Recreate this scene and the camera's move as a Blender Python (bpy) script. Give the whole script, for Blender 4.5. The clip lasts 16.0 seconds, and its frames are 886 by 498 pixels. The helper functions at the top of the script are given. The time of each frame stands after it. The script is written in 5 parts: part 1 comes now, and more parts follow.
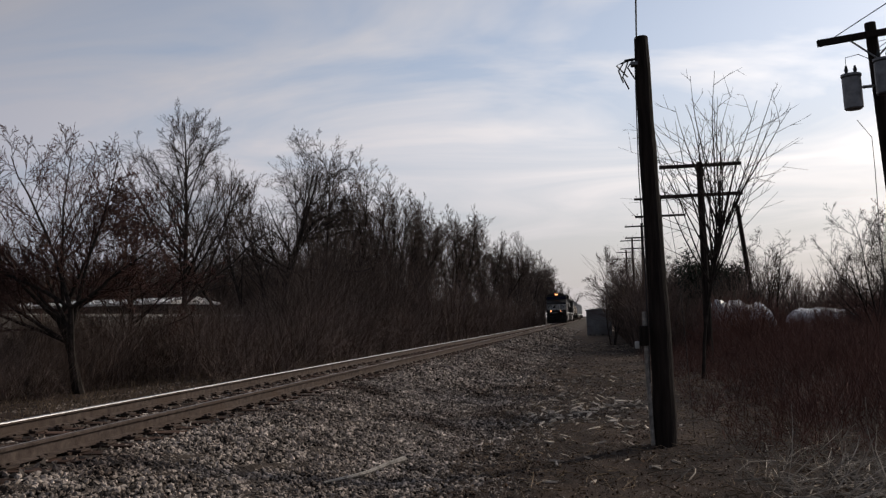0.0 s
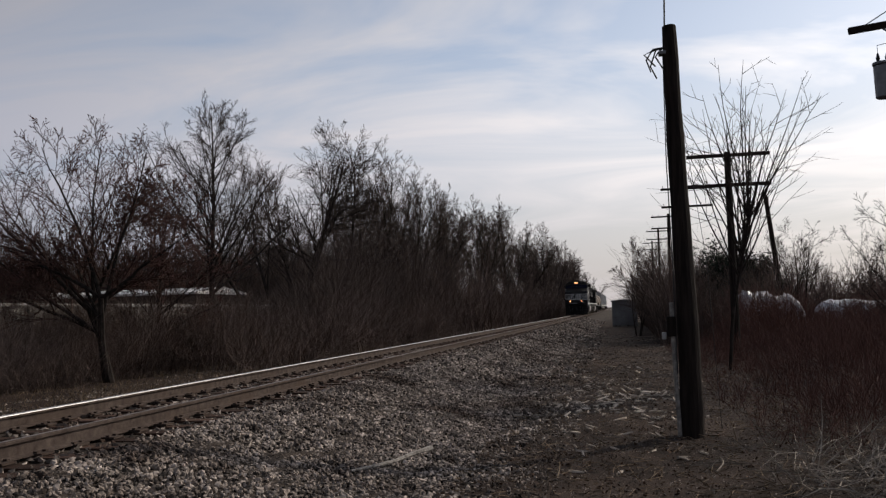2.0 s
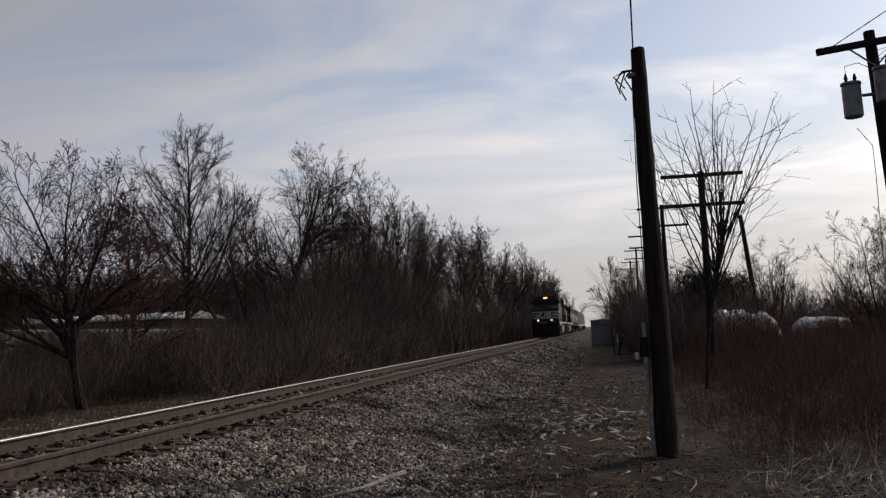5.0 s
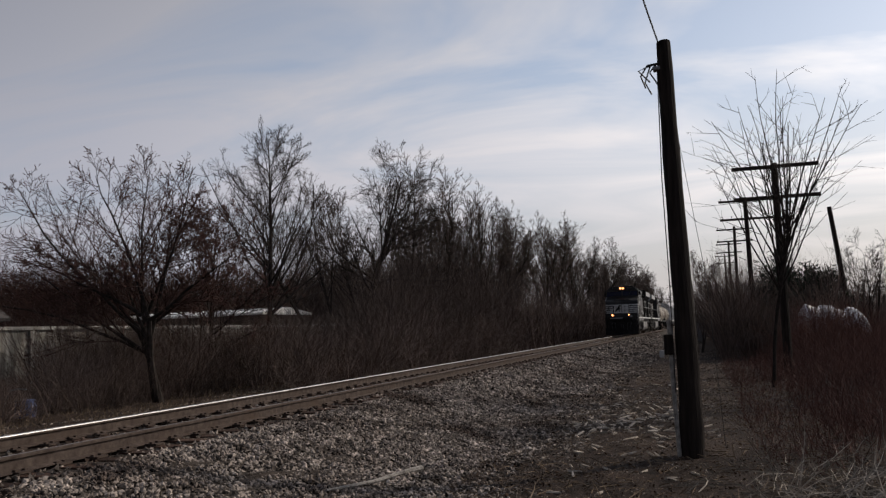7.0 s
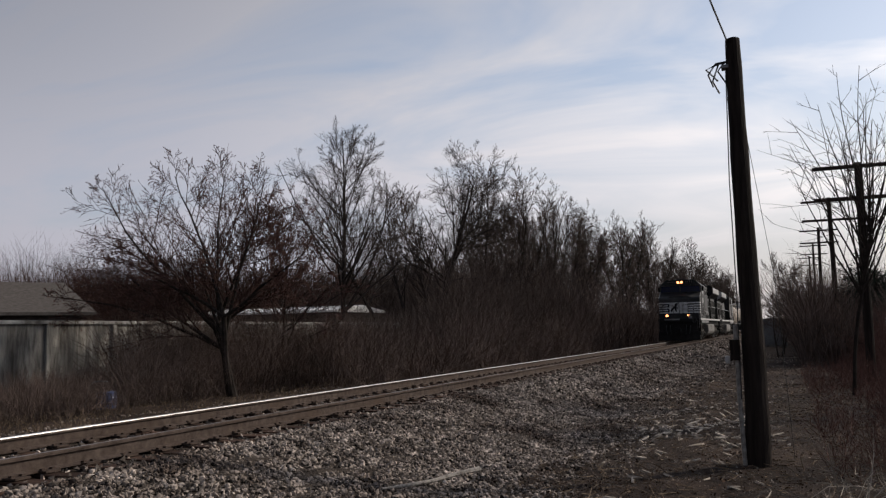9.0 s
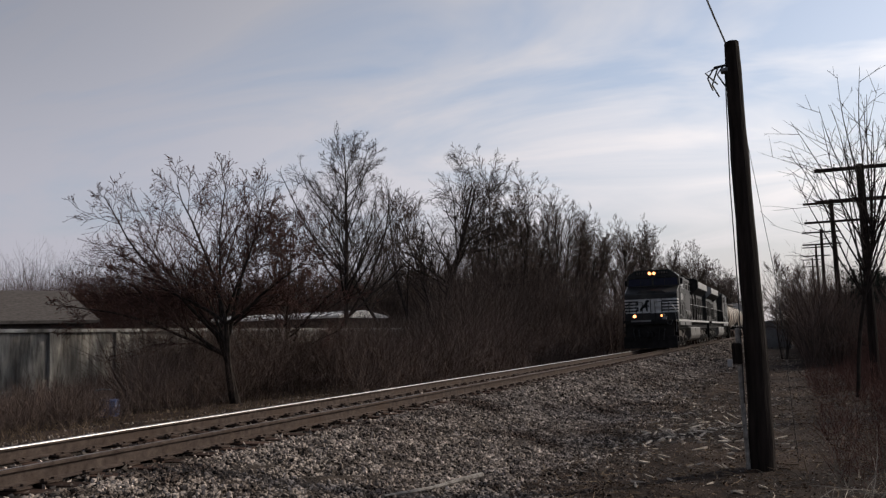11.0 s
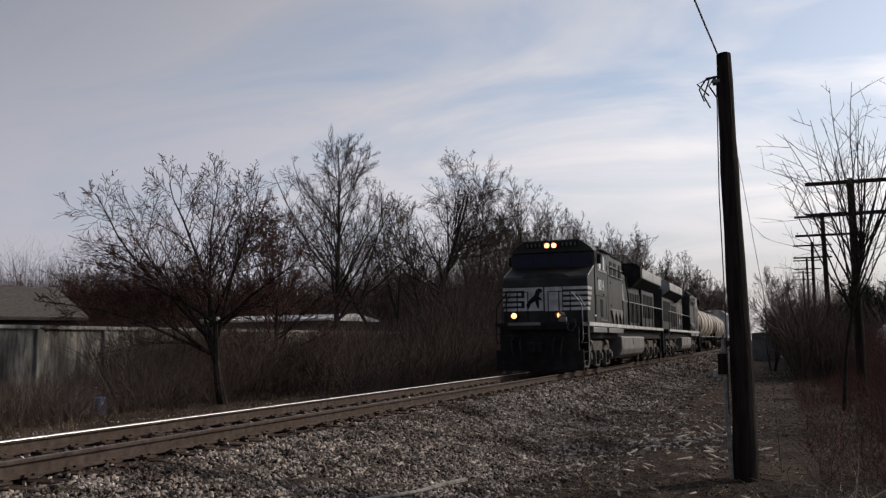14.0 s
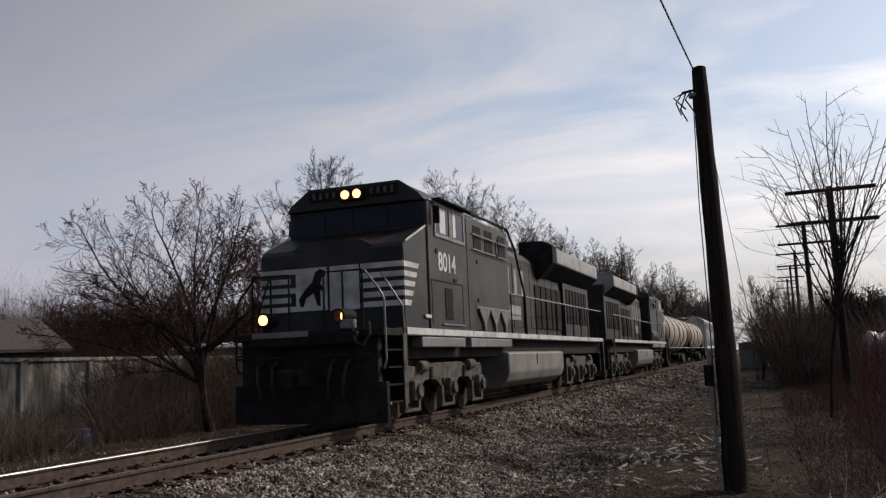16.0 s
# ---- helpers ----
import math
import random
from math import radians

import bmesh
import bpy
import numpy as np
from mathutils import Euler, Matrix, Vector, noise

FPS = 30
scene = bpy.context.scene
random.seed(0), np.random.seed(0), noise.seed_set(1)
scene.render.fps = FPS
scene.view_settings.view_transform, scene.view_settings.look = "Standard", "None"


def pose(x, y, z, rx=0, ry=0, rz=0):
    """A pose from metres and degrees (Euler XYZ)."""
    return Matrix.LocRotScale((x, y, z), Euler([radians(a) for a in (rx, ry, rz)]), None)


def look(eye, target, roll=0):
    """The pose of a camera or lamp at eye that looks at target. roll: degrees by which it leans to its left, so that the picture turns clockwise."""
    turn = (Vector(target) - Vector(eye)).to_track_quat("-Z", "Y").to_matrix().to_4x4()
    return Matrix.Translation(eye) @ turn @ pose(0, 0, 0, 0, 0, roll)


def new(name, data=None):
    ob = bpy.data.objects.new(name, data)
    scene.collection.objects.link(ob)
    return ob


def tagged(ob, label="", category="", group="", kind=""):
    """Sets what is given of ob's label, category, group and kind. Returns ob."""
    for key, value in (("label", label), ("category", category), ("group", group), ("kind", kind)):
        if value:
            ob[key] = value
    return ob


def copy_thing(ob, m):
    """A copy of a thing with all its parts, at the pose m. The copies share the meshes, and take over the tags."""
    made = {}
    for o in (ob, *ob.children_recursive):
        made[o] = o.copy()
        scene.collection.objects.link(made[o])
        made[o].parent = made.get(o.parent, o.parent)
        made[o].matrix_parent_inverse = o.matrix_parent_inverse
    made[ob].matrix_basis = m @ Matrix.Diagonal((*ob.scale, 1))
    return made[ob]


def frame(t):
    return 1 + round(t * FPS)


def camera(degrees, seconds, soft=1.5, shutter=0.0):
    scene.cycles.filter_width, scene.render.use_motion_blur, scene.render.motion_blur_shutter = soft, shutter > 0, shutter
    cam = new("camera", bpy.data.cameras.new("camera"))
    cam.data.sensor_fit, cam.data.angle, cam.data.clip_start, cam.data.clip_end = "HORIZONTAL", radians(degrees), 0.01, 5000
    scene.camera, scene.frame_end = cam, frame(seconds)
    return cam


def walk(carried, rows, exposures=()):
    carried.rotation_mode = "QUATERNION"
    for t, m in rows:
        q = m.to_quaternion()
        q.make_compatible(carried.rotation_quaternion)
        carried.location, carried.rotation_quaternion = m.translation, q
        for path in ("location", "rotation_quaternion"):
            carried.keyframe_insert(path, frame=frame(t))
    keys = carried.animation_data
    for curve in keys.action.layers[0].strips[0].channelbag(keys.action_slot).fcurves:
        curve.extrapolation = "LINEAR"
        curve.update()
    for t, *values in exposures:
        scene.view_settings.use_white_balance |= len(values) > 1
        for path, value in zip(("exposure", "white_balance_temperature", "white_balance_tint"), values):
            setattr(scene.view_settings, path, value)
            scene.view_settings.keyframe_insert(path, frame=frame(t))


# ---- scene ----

# ---- camera ----
cam = camera(53.96, 16.0, soft=1.3)
PATH = [  # seconds, x, y, z, yaw, pitch, lean
    (0, 6.164, -0.000, 1.043, 9.89, 4.67, -1.70),
    (0.5, 6.170, -0.014, 1.044, 10.16, 4.36, -1.76),
    (1, 6.159, -0.012, 1.035, 10.47, 3.71, -1.71),
    (1.5, 6.148, -0.020, 1.029, 11.75, 3.76, -0.72),
    (2, 6.143, -0.029, 1.039, 11.53, 4.10, -1.56),
    (2.5, 6.167, -0.017, 1.042, 10.61, 3.96, -2.37),
    (3, 6.171, -0.018, 1.031, 11.50, 3.83, -2.37),
    (3.5, 6.154, -0.017, 1.046, 11.55, 4.38, -2.12),
    (4, 6.180, -0.027, 1.056, 10.70, 4.65, -1.75),
    (6.3, 6.717, 0.087, 1.034, 9.92, 6.23, -2.38),
    (6.5, 6.876, 0.094, 1.025, 11.88, 6.01, -2.34),
    (7, 7.284, 0.118, 1.041, 16.41, 5.40, -2.17),
    (7.5, 7.505, 0.146, 1.048, 19.15, 5.31, -1.54),
    (8, 7.510, 0.133, 1.071, 19.96, 5.54, -1.51),
    (8.5, 7.502, 0.180, 1.054, 21.01, 5.19, -1.53),
    (8.7, 7.482, 0.174, 1.060, 21.37, 5.31, -1.24),
    (10.8, 7.561, 0.222, 1.068, 21.51, 5.89, -1.91),
    (11, 7.510, 0.191, 1.078, 21.58, 5.79, -1.75),
    (11.5, 7.523, 0.190, 1.068, 21.42, 5.70, -1.70),
    (12, 7.521, 0.200, 1.071, 22.10, 5.26, -1.72),
    (12.5, 7.537, 0.211, 1.072, 22.18, 4.72, -1.97),
    (13, 7.553, 0.203, 1.073, 21.78, 5.44, -2.14),
    (13.5, 7.565, 0.199, 1.084, 21.25, 5.82, -1.01),
    (14, 7.563, 0.201, 1.067, 21.10, 6.12, -0.54),
    (14.5, 7.566, 0.187, 1.081, 20.75, 6.23, -1.00),
    (15, 7.578, 0.204, 1.085, 21.09, 6.31, -1.78),
    (15.5, 7.597, 0.207, 1.096, 21.00, 6.91, -2.22),
    (16, 7.591, 0.204, 1.080, 20.10, 7.34, -2.38),
]


def eye(x, y, z, yaw, pitch, lean):
    return pose(x, y, z, 90 + pitch, 0, yaw) @ pose(0, 0, 0, 0, 0, lean)


walk(cam, [(r[0], eye(*r[1:])) for r in PATH], exposures=[(0, -0.16), (2.0, -0.1), (4.2, -0.08), (6.3, -0.42), (6.6, -0.38), (7.0, -0.14), (7.4, 0.0), (16, 0.0)])

# ---- light: hazy sun ahead on the right, thin cloud ----
SUN_AZ, SUN_EL = 46.0, 33.0
world = bpy.data.worlds.new("sky")
scene.world = world
world.use_nodes = True
wn, wl = world.node_tree.nodes, world.node_tree.links
wn.clear()
out = wn.new("ShaderNodeOutputWorld")
bg = wn.new("ShaderNodeBackground")
sky = wn.new("ShaderNodeTexSky")
sky.sky_type = "NISHITA"
sky.sun_disc = False
sky.sun_elevation, sky.sun_rotation = radians(SUN_EL), radians(SUN_AZ)
sky.air_density, sky.dust_density, sky.ozone_density = 1.0, 0.7, 1.5
tc = wn.new("ShaderNodeTexCoord")
sep = wn.new("ShaderNodeSeparateXYZ")
wl.new(tc.outputs["Generated"], sep.inputs[0])
lift = wn.new("ShaderNodeMath")
lift.operation, lift.inputs[1].default_value = "ADD", 0.16
wl.new(sep.outputs["Z"], lift.inputs[0])
plane = wn.new("ShaderNodeVectorMath")
plane.operation = "DIVIDE"
wl.new(tc.outputs["Generated"], plane.inputs[0])
wl.new(lift.outputs[0], plane.inputs[1])
turn = wn.new("ShaderNodeMapping")
turn.inputs["Rotation"].default_value = (0, 0, radians(38))
turn.inputs["Scale"].default_value = (0.62, 1.0, 0.0)
wl.new(plane.outputs[0], turn.inputs[0])


def sky_noise(scale, detail, distort):
    n = wn.new("ShaderNodeTexNoise")
    n.inputs["Scale"].default_value, n.inputs["Detail"].default_value = scale, detail
    n.inputs["Distortion"].default_value, n.inputs["Roughness"].default_value = distort, 0.55
    wl.new(turn.outputs[0], n.inputs["Vector"])
    return n


wisps = sky_noise(1.1, 5, 1.6)
bank = sky_noise(0.42, 2, 0.6)
both = wn.new("ShaderNodeMath")
both.operation = "ADD"
wl.new(wisps.outputs[0], both.inputs[0])
wl.new(bank.outputs[0], both.inputs[1])
cover = wn.new("ShaderNodeMapRange")
cover.inputs["From Min"].default_value, cover.inputs["From Max"].default_value = 0.87, 1.15
cover.inputs["To Min"].default_value, cover.inputs["To Max"].default_value = 0.30, 0.93
wl.new(both.outputs[0], cover.inputs["Value"])
grey = wn.new("ShaderNodeRGBToBW")
wl.new(sky.outputs[0], grey.inputs[0])
cloud = wn.new("ShaderNodeMix")
cloud.data_type, cloud.blend_type = "RGBA", "MULTIPLY"
cloud.inputs["Factor"].default_value = 1.0
wl.new(grey.outputs[0], cloud.inputs["A"])
# thin cloud scatters most light forward, towards the side where the sun stands
sunward = wn.new("ShaderNodeVectorMath")
sunward.operation = "DOT_PRODUCT"
sunward.inputs[1].default_value = (math.sin(radians(SUN_AZ)) * math.cos(radians(SUN_EL)), math.cos(radians(SUN_AZ)) * math.cos(radians(SUN_EL)), math.sin(radians(SUN_EL)))
wl.new(tc.outputs["Generated"], sunward.inputs[0])
glare = wn.new("ShaderNodeMapRange")
glare.inputs["From Min"].default_value, glare.inputs["From Max"].default_value = -0.4, 1.0
glare.inputs["To Min"].default_value, glare.inputs["To Max"].default_value = 0.74, 2.35
wl.new(sunward.outputs["Value"], glare.inputs["Value"])
tintc = wn.new("ShaderNodeVectorMath")
tintc.operation = "SCALE"
warm = wn.new("ShaderNodeMapRange")
warm.inputs["From Min"].default_value, warm.inputs["From Max"].default_value = 0.2, 0.95
wl.new(sunward.outputs["Value"], warm.inputs["Value"])
shade = wn.new("ShaderNodeMix")
shade.data_type = "RGBA"
shade.inputs["A"].default_value, shade.inputs["B"].default_value = (0.945, 0.952, 1.08, 1), (1.08, 1.0, 0.93, 1)
wl.new(warm.outputs[0], shade.inputs["Factor"])
wl.new(shade.outputs["Result"], tintc.inputs[0])
wl.new(glare.outputs[0], tintc.inputs["Scale"])
wl.new(tintc.outputs[0], cloud.inputs["B"])
mixed = wn.new("ShaderNodeMix")
mixed.data_type = "RGBA"
wl.new(cover.outputs[0], mixed.inputs["Factor"])
wl.new(sky.outputs[0], mixed.inputs["A"])
wl.new(cloud.outputs["Result"], mixed.inputs["B"])
# grey-lavender haze towards the horizon
haze = wn.new("ShaderNodeMapRange")
haze.interpolation_type = "SMOOTHSTEP"
haze.inputs["From Min"].default_value, haze.inputs["From Max"].default_value = -0.02, 0.33
haze.inputs["To Min"].default_value, haze.inputs["To Max"].default_value = 0.93, 0.0
wl.new(sep.outputs["Z"], haze.inputs["Value"])
hazy = wn.new("ShaderNodeMix")
hazy.data_type = "RGBA"
wl.new(haze.outputs[0], hazy.inputs["Factor"])
wl.new(mixed.outputs["Result"], hazy.inputs["A"])
mist = wn.new("ShaderNodeMix")
mist.data_type = "RGBA"
mist.inputs["A"].default_value, mist.inputs["B"].default_value = (3.66, 3.52, 3.98, 1), (6.0, 5.35, 4.95, 1)
wl.new(warm.outputs[0], mist.inputs["Factor"])
wl.new(mist.outputs["Result"], hazy.inputs["B"])
wl.new(hazy.outputs["Result"], bg.inputs["Color"])
bg.inputs["Strength"].default_value = 0.118
wl.new(bg.outputs[0], out.inputs[0])

sun = new("sun", bpy.data.lights.new("sun", "SUN"))
sun.data.energy, sun.data.angle, sun.data.color = 3.0, radians(2.5), (1.0, 0.89, 0.77)
sa, se = radians(SUN_AZ), radians(SUN_EL)
sun.matrix_basis = look((0, 0, 60), (-math.sin(sa) * math.cos(se) * 50, -math.cos(sa) * math.cos(se) * 50, 60 - math.sin(se) * 50))

# ---- materials ----


def mat(name, c1, c2, scale=6.0, rough=0.8, bump=0.25, metal=0.0, vary=0.0, per="island", grime=None, gscale=1.2, coat=0.0, bscale=None, spec=None, stretch=None):
    m = bpy.data.materials.new(name)
    m.use_nodes = True
    nt = m.node_tree
    N, K = nt.nodes, nt.links
    b = N["Principled BSDF"]
    co = N.new("ShaderNodeTexCoord")
    where = co.outputs["Object"]
    if stretch:
        mp = N.new("ShaderNodeMapping")
        mp.inputs["Scale"].default_value = stretch
        K.new(where, mp.inputs["Vector"])
        where = mp.outputs[0]
    n1 = N.new("ShaderNodeTexNoise")
    n1.inputs["Scale"].default_value, n1.inputs["Detail"].default_value, n1.inputs["Roughness"].default_value = scale, 6, 0.65
    K.new(where, n1.inputs["Vector"])
    ramp = N.new("ShaderNodeMapRange")
    ramp.inputs["From Min"].default_value, ramp.inputs["From Max"].default_value = 0.32, 0.68
    K.new(n1.outputs[0], ramp.inputs["Value"])
    mx = N.new("ShaderNodeMix")
    mx.data_type = "RGBA"
    mx.inputs["A"].default_value, mx.inputs["B"].default_value = (*c1, 1), (*c2, 1)
    K.new(ramp.outputs[0], mx.inputs["Factor"])
    col = mx.outputs["Result"]
    if grime:
        n2 = N.new("ShaderNodeTexNoise")
        n2.inputs["Scale"].default_value, n2.inputs["Detail"].default_value = gscale, 4
        K.new(where, n2.inputs["Vector"])
        r2 = N.new("ShaderNodeMapRange")
        r2.inputs["From Min"].default_value, r2.inputs["From Max"].default_value = 0.46, 0.70
        K.new(n2.outputs[0], r2.inputs["Value"])
        g = N.new("ShaderNodeMix")
        g.data_type = "RGBA"
        K.new(r2.outputs[0], g.inputs["Factor"])
        K.new(col, g.inputs["A"])
        g.inputs["B"].default_value = (*grime, 1)
        col = g.outputs["Result"]
    if vary:
        src = N.new("ShaderNodeObjectInfo").outputs["Random"] if per == "object" else N.new("ShaderNodeNewGeometry").outputs["Random Per Island"]
        vr = N.new("ShaderNodeMapRange")
        vr.inputs["To Min"].default_value, vr.inputs["To Max"].default_value = 1 - vary, 1 + vary
        K.new(src, vr.inputs["Value"])
        h = N.new("ShaderNodeHueSaturation")
        K.new(vr.outputs[0], h.inputs["Value"])
        K.new(col, h.inputs["Color"])
        col = h.outputs["Color"]
    K.new(col, b.inputs["Base Color"])
    b.inputs["Roughness"].default_value, b.inputs["Metallic"].default_value = rough, metal
    b.inputs["Coat Weight"].default_value = coat
    b.inputs["Specular IOR Level"].default_value = spec if spec is not None else (0.5 if rough < 0.6 else 0.3 if rough < 0.72 else 0.08)
    if bump:
        n3 = N.new("ShaderNodeTexNoise")
        n3.inputs["Scale"].default_value, n3.inputs["Detail"].default_value = bscale or scale * 5, 5
        K.new(where, n3.inputs["Vector"])
        bp = N.new("ShaderNodeBump")
        bp.inputs["Strength"].default_value, bp.inputs["Distance"].default_value = bump, 0.02
        K.new(n3.outputs[0], bp.inputs["Height"])
        K.new(bp.outputs[0], b.inputs["Normal"])
    return m


def glow(name, c, strength):
    m = bpy.data.materials.new(name)
    m.use_nodes = True
    b = m.node_tree.nodes["Principled BSDF"]
    b.inputs["Base Color"].default_value = (*c, 1)
    b.inputs["Emission Color"].default_value, b.inputs["Emission Strength"].default_value = (*c, 1), strength
    return m


DIRT = mat("dark_soil", (0.008, 0.005, 0.004), (0.042, 0.029, 0.022), 7.0, 0.95, 1.0, grime=(0.060, 0.042, 0.032), gscale=0.55, bscale=60)
BALLAST = mat("ballast_bed", (0.012, 0.009, 0.007), (0.070, 0.056, 0.046), 14, 0.95, 1.0, bscale=40)
STONE = mat("crushed_stone", (0.040, 0.030, 0.024), (0.37, 0.315, 0.27), 3, 0.75, 0.3, vary=0.95, grime=(0.045, 0.029, 0.021), gscale=0.7, bscale=50)
TIE = mat("creosoted_wood", (0.022, 0.0125, 0.009), (0.075, 0.046, 0.034), 5, 0.9, 0.6, vary=0.4, per="object", stretch=(0.15, 1, 1))
RUST = mat("rusty_steel", (0.032, 0.0225, 0.018), (0.090, 0.069, 0.058), 9, 0.75, 0.3, metal=0.0, grime=(0.060, 0.042, 0.032), gscale=2.0)
RAILTOP = mat("polished_rail", (0.34, 0.33, 0.32), (0.46, 0.45, 0.44), 3, 0.46, 0.01, metal=1.0)
POLEWOOD = mat("weathered_pole", (0.009, 0.007, 0.006), (0.032, 0.024, 0.020), 14, 0.9, 0.9, stretch=(1, 1, 0.08), bscale=60)
GREYWOOD = mat("grey_wood", (0.11, 0.098, 0.088), (0.34, 0.315, 0.285), 11, 0.9, 0.6, vary=0.3)
PALEWOOD = mat("pale_splintered_wood", (0.28, 0.23, 0.18), (0.62, 0.55, 0.47), 8, 0.85, 0.4, vary=0.5, per="object")
BARK = mat("bark", (0.013, 0.010, 0.0085), (0.042, 0.034, 0.029), 7, 0.95, 0.7)
TWIG = mat("twigs", (0.020, 0.0145, 0.012), (0.062, 0.047, 0.039), 2, 0.9, 0.0, vary=0.3)
TWIGR = mat("reddish_twigs", (0.026, 0.0145, 0.0115), (0.075, 0.042, 0.034), 2, 0.9, 0.0, vary=0.3)
BUD = mat("buds", (0.055, 0.027, 0.023), (0.12, 0.062, 0.050), 2, 0.8, 0.0, vary=0.3)
BRUSH = mat("dry_brush", (0.064, 0.034, 0.0275), (0.165, 0.089, 0.071), 1.3, 0.95, 0.0, vary=0.45)
BRUSHL = mat("woodland_brush", (0.064, 0.047, 0.039), (0.165, 0.122, 0.102), 0.9, 0.95, 0.0, vary=0.45)
STRAW = mat("dry_grass", (0.07, 0.048, 0.030), (0.22, 0.165, 0.115), 2, 0.9, 0.0, vary=0.5)
NEEDLE = mat("evergreen", (0.012, 0.016, 0.012), (0.035, 0.042, 0.03), 2, 0.85, 0.0, vary=0.4)
STEEL = mat("dull_steel", (0.10, 0.10, 0.105), (0.2, 0.2, 0.205), 6, 0.5, 0.15, metal=0.4)
GREYPAINT = mat("grey_paint", (0.10, 0.10, 0.102), (0.19, 0.19, 0.192), 2.0, 0.5, 0.12, grime=(0.07, 0.062, 0.055), gscale=1.0)
WIREM = mat("black_cable", (0.012, 0.012, 0.012), (0.025, 0.025, 0.025), 9, 0.6, 0.0)
BLACK = mat("glossy_black_paint", (0.004, 0.004, 0.0042), (0.009, 0.009, 0.0092), 1.6, 0.52, 0.03, grime=(0.030, 0.028, 0.026), gscale=1.1, spec=0.32)
BLACK2 = mat("black_underframe", (0.008, 0.008, 0.0085), (0.024, 0.022, 0.021), 3, 0.75, 0.2)
TRUCKM = mat("dusty_truck_frame", (0.030, 0.028, 0.025), (0.13, 0.119, 0.106), 5, 0.8, 0.35)
TANKM = mat("dusty_grey_tank", (0.11, 0.105, 0.098), (0.17, 0.162, 0.152), 1.8, 0.55, 0.1, grime=(0.08, 0.073, 0.066), gscale=1.3)
WHITE = mat("white_paint", (0.36, 0.36, 0.35), (0.58, 0.58, 0.57), 4, 0.5, 0.05, grime=(0.25, 0.235, 0.22), gscale=1.6)
GLASS = mat("dark_glazing", (0.004, 0.006, 0.020), (0.007, 0.010, 0.032), 2, 0.12, 0.0, spec=0.10)
HOPPERM = mat("dull_dusty_metal", (0.07, 0.068, 0.065), (0.14, 0.136, 0.13), 4, 0.55, 0.1)
FADED = mat("faded_lettering", (0.17, 0.168, 0.162), (0.42, 0.41, 0.40), 5, 0.6, 0.05, grime=(0.09, 0.087, 0.083), gscale=2.5)
# Wing metal: dust, plus sunlight carried in the paler base colour.
WINGM = mat("dusty_sunlit_metal", (0.19, 0.187, 0.18), (0.30, 0.295, 0.285), 2.0, 0.5, 0.08, grime=(0.13, 0.122, 0.115), gscale=1.2)
SAPLING = mat("sapling_bark", (0.050, 0.037, 0.031), (0.125, 0.095, 0.080), 1.2, 0.95, 0.0, vary=0.4)
CANE = mat("bleached_canes", (0.16, 0.135, 0.11), (0.40, 0.35, 0.29), 3, 0.9, 0.0, vary=0.5)
LITCAB = mat("lit_interior_tone", (0.42, 0.43, 0.44), (0.58, 0.58, 0.58), 3, 0.7, 0.05)
BEIGE = mat("stained_beige_paint", (0.20, 0.165, 0.13), (0.31, 0.265, 0.215), 1.2, 0.6, 0.06, grime=(0.10, 0.078, 0.062), gscale=0.7)
COPING = mat("pale_coping", (0.22, 0.21, 0.195), (0.50, 0.485, 0.455), 3, 0.85, 0.3, grime=(0.12, 0.108, 0.095), gscale=1.4)
CONCRETE = mat("stained_concrete", (0.045, 0.040, 0.035), (0.38, 0.36, 0.325), 4.5, 0.9, 0.4, grime=(0.035, 0.029, 0.025), gscale=0.8, stretch=(1, 1, 0.16))
SHINGLE = mat("roof_shingles", (0.060, 0.052, 0.047), (0.105, 0.094, 0.086), 5, 0.9, 0.4)
DARKWALL = mat("weathered_dark_boards", (0.03, 0.025, 0.022), (0.075, 0.063, 0.055), 4, 0.9, 0.4)
SIDING = mat("dark_siding", (0.05, 0.045, 0.042), (0.09, 0.08, 0.075), 3, 0.85, 0.2)
SHEET = mat("bright_sheet_metal", (0.90, 0.86, 0.78), (0.96, 0.93, 0.87), 3, 0.3, 0.1, bscale=4)
TARP = mat("white_plastic_sheet", (0.55, 0.55, 0.56), (0.78, 0.78, 0.79), 2.0, 0.4, 0.8, bscale=5)
BLUE = mat("blue_plastic", (0.02, 0.035, 0.09), (0.035, 0.055, 0.14), 4, 0.45, 0.05)
LAMP = glow("lit_headlight", (1.0, 0.33, 0.12), 5.0)
# Near rail top: the dark of mirrored trees is put into its colour.
DARKTOP = mat("worn_rail_dark_reflection", (0.10, 0.078, 0.064), (0.20, 0.165, 0.14), 5, 0.42, 0.05, metal=0.5)
LEAF = mat("leaf_litter", (0.030, 0.018, 0.012), (0.10, 0.064, 0.044), 3, 0.9, 0.0, vary=0.6)

# ---- mesh helpers ----


def part(name, bm, material, parent=None, label=""):
    me = bpy.data.meshes.new(name)
    bm.to_mesh(me)
    bm.free()
    for m in material if isinstance(material, (list, tuple)) else [material]:
        me.materials.append(m)
    ob = new(name, me)
    ob.parent = parent
    if label:
        ob["label"] = label
    return ob


def empty(name, m=None):
    ob = new(name)
    ob.empty_display_size = 0.3
    if m is not None:
        ob.matrix_basis = m
    return ob


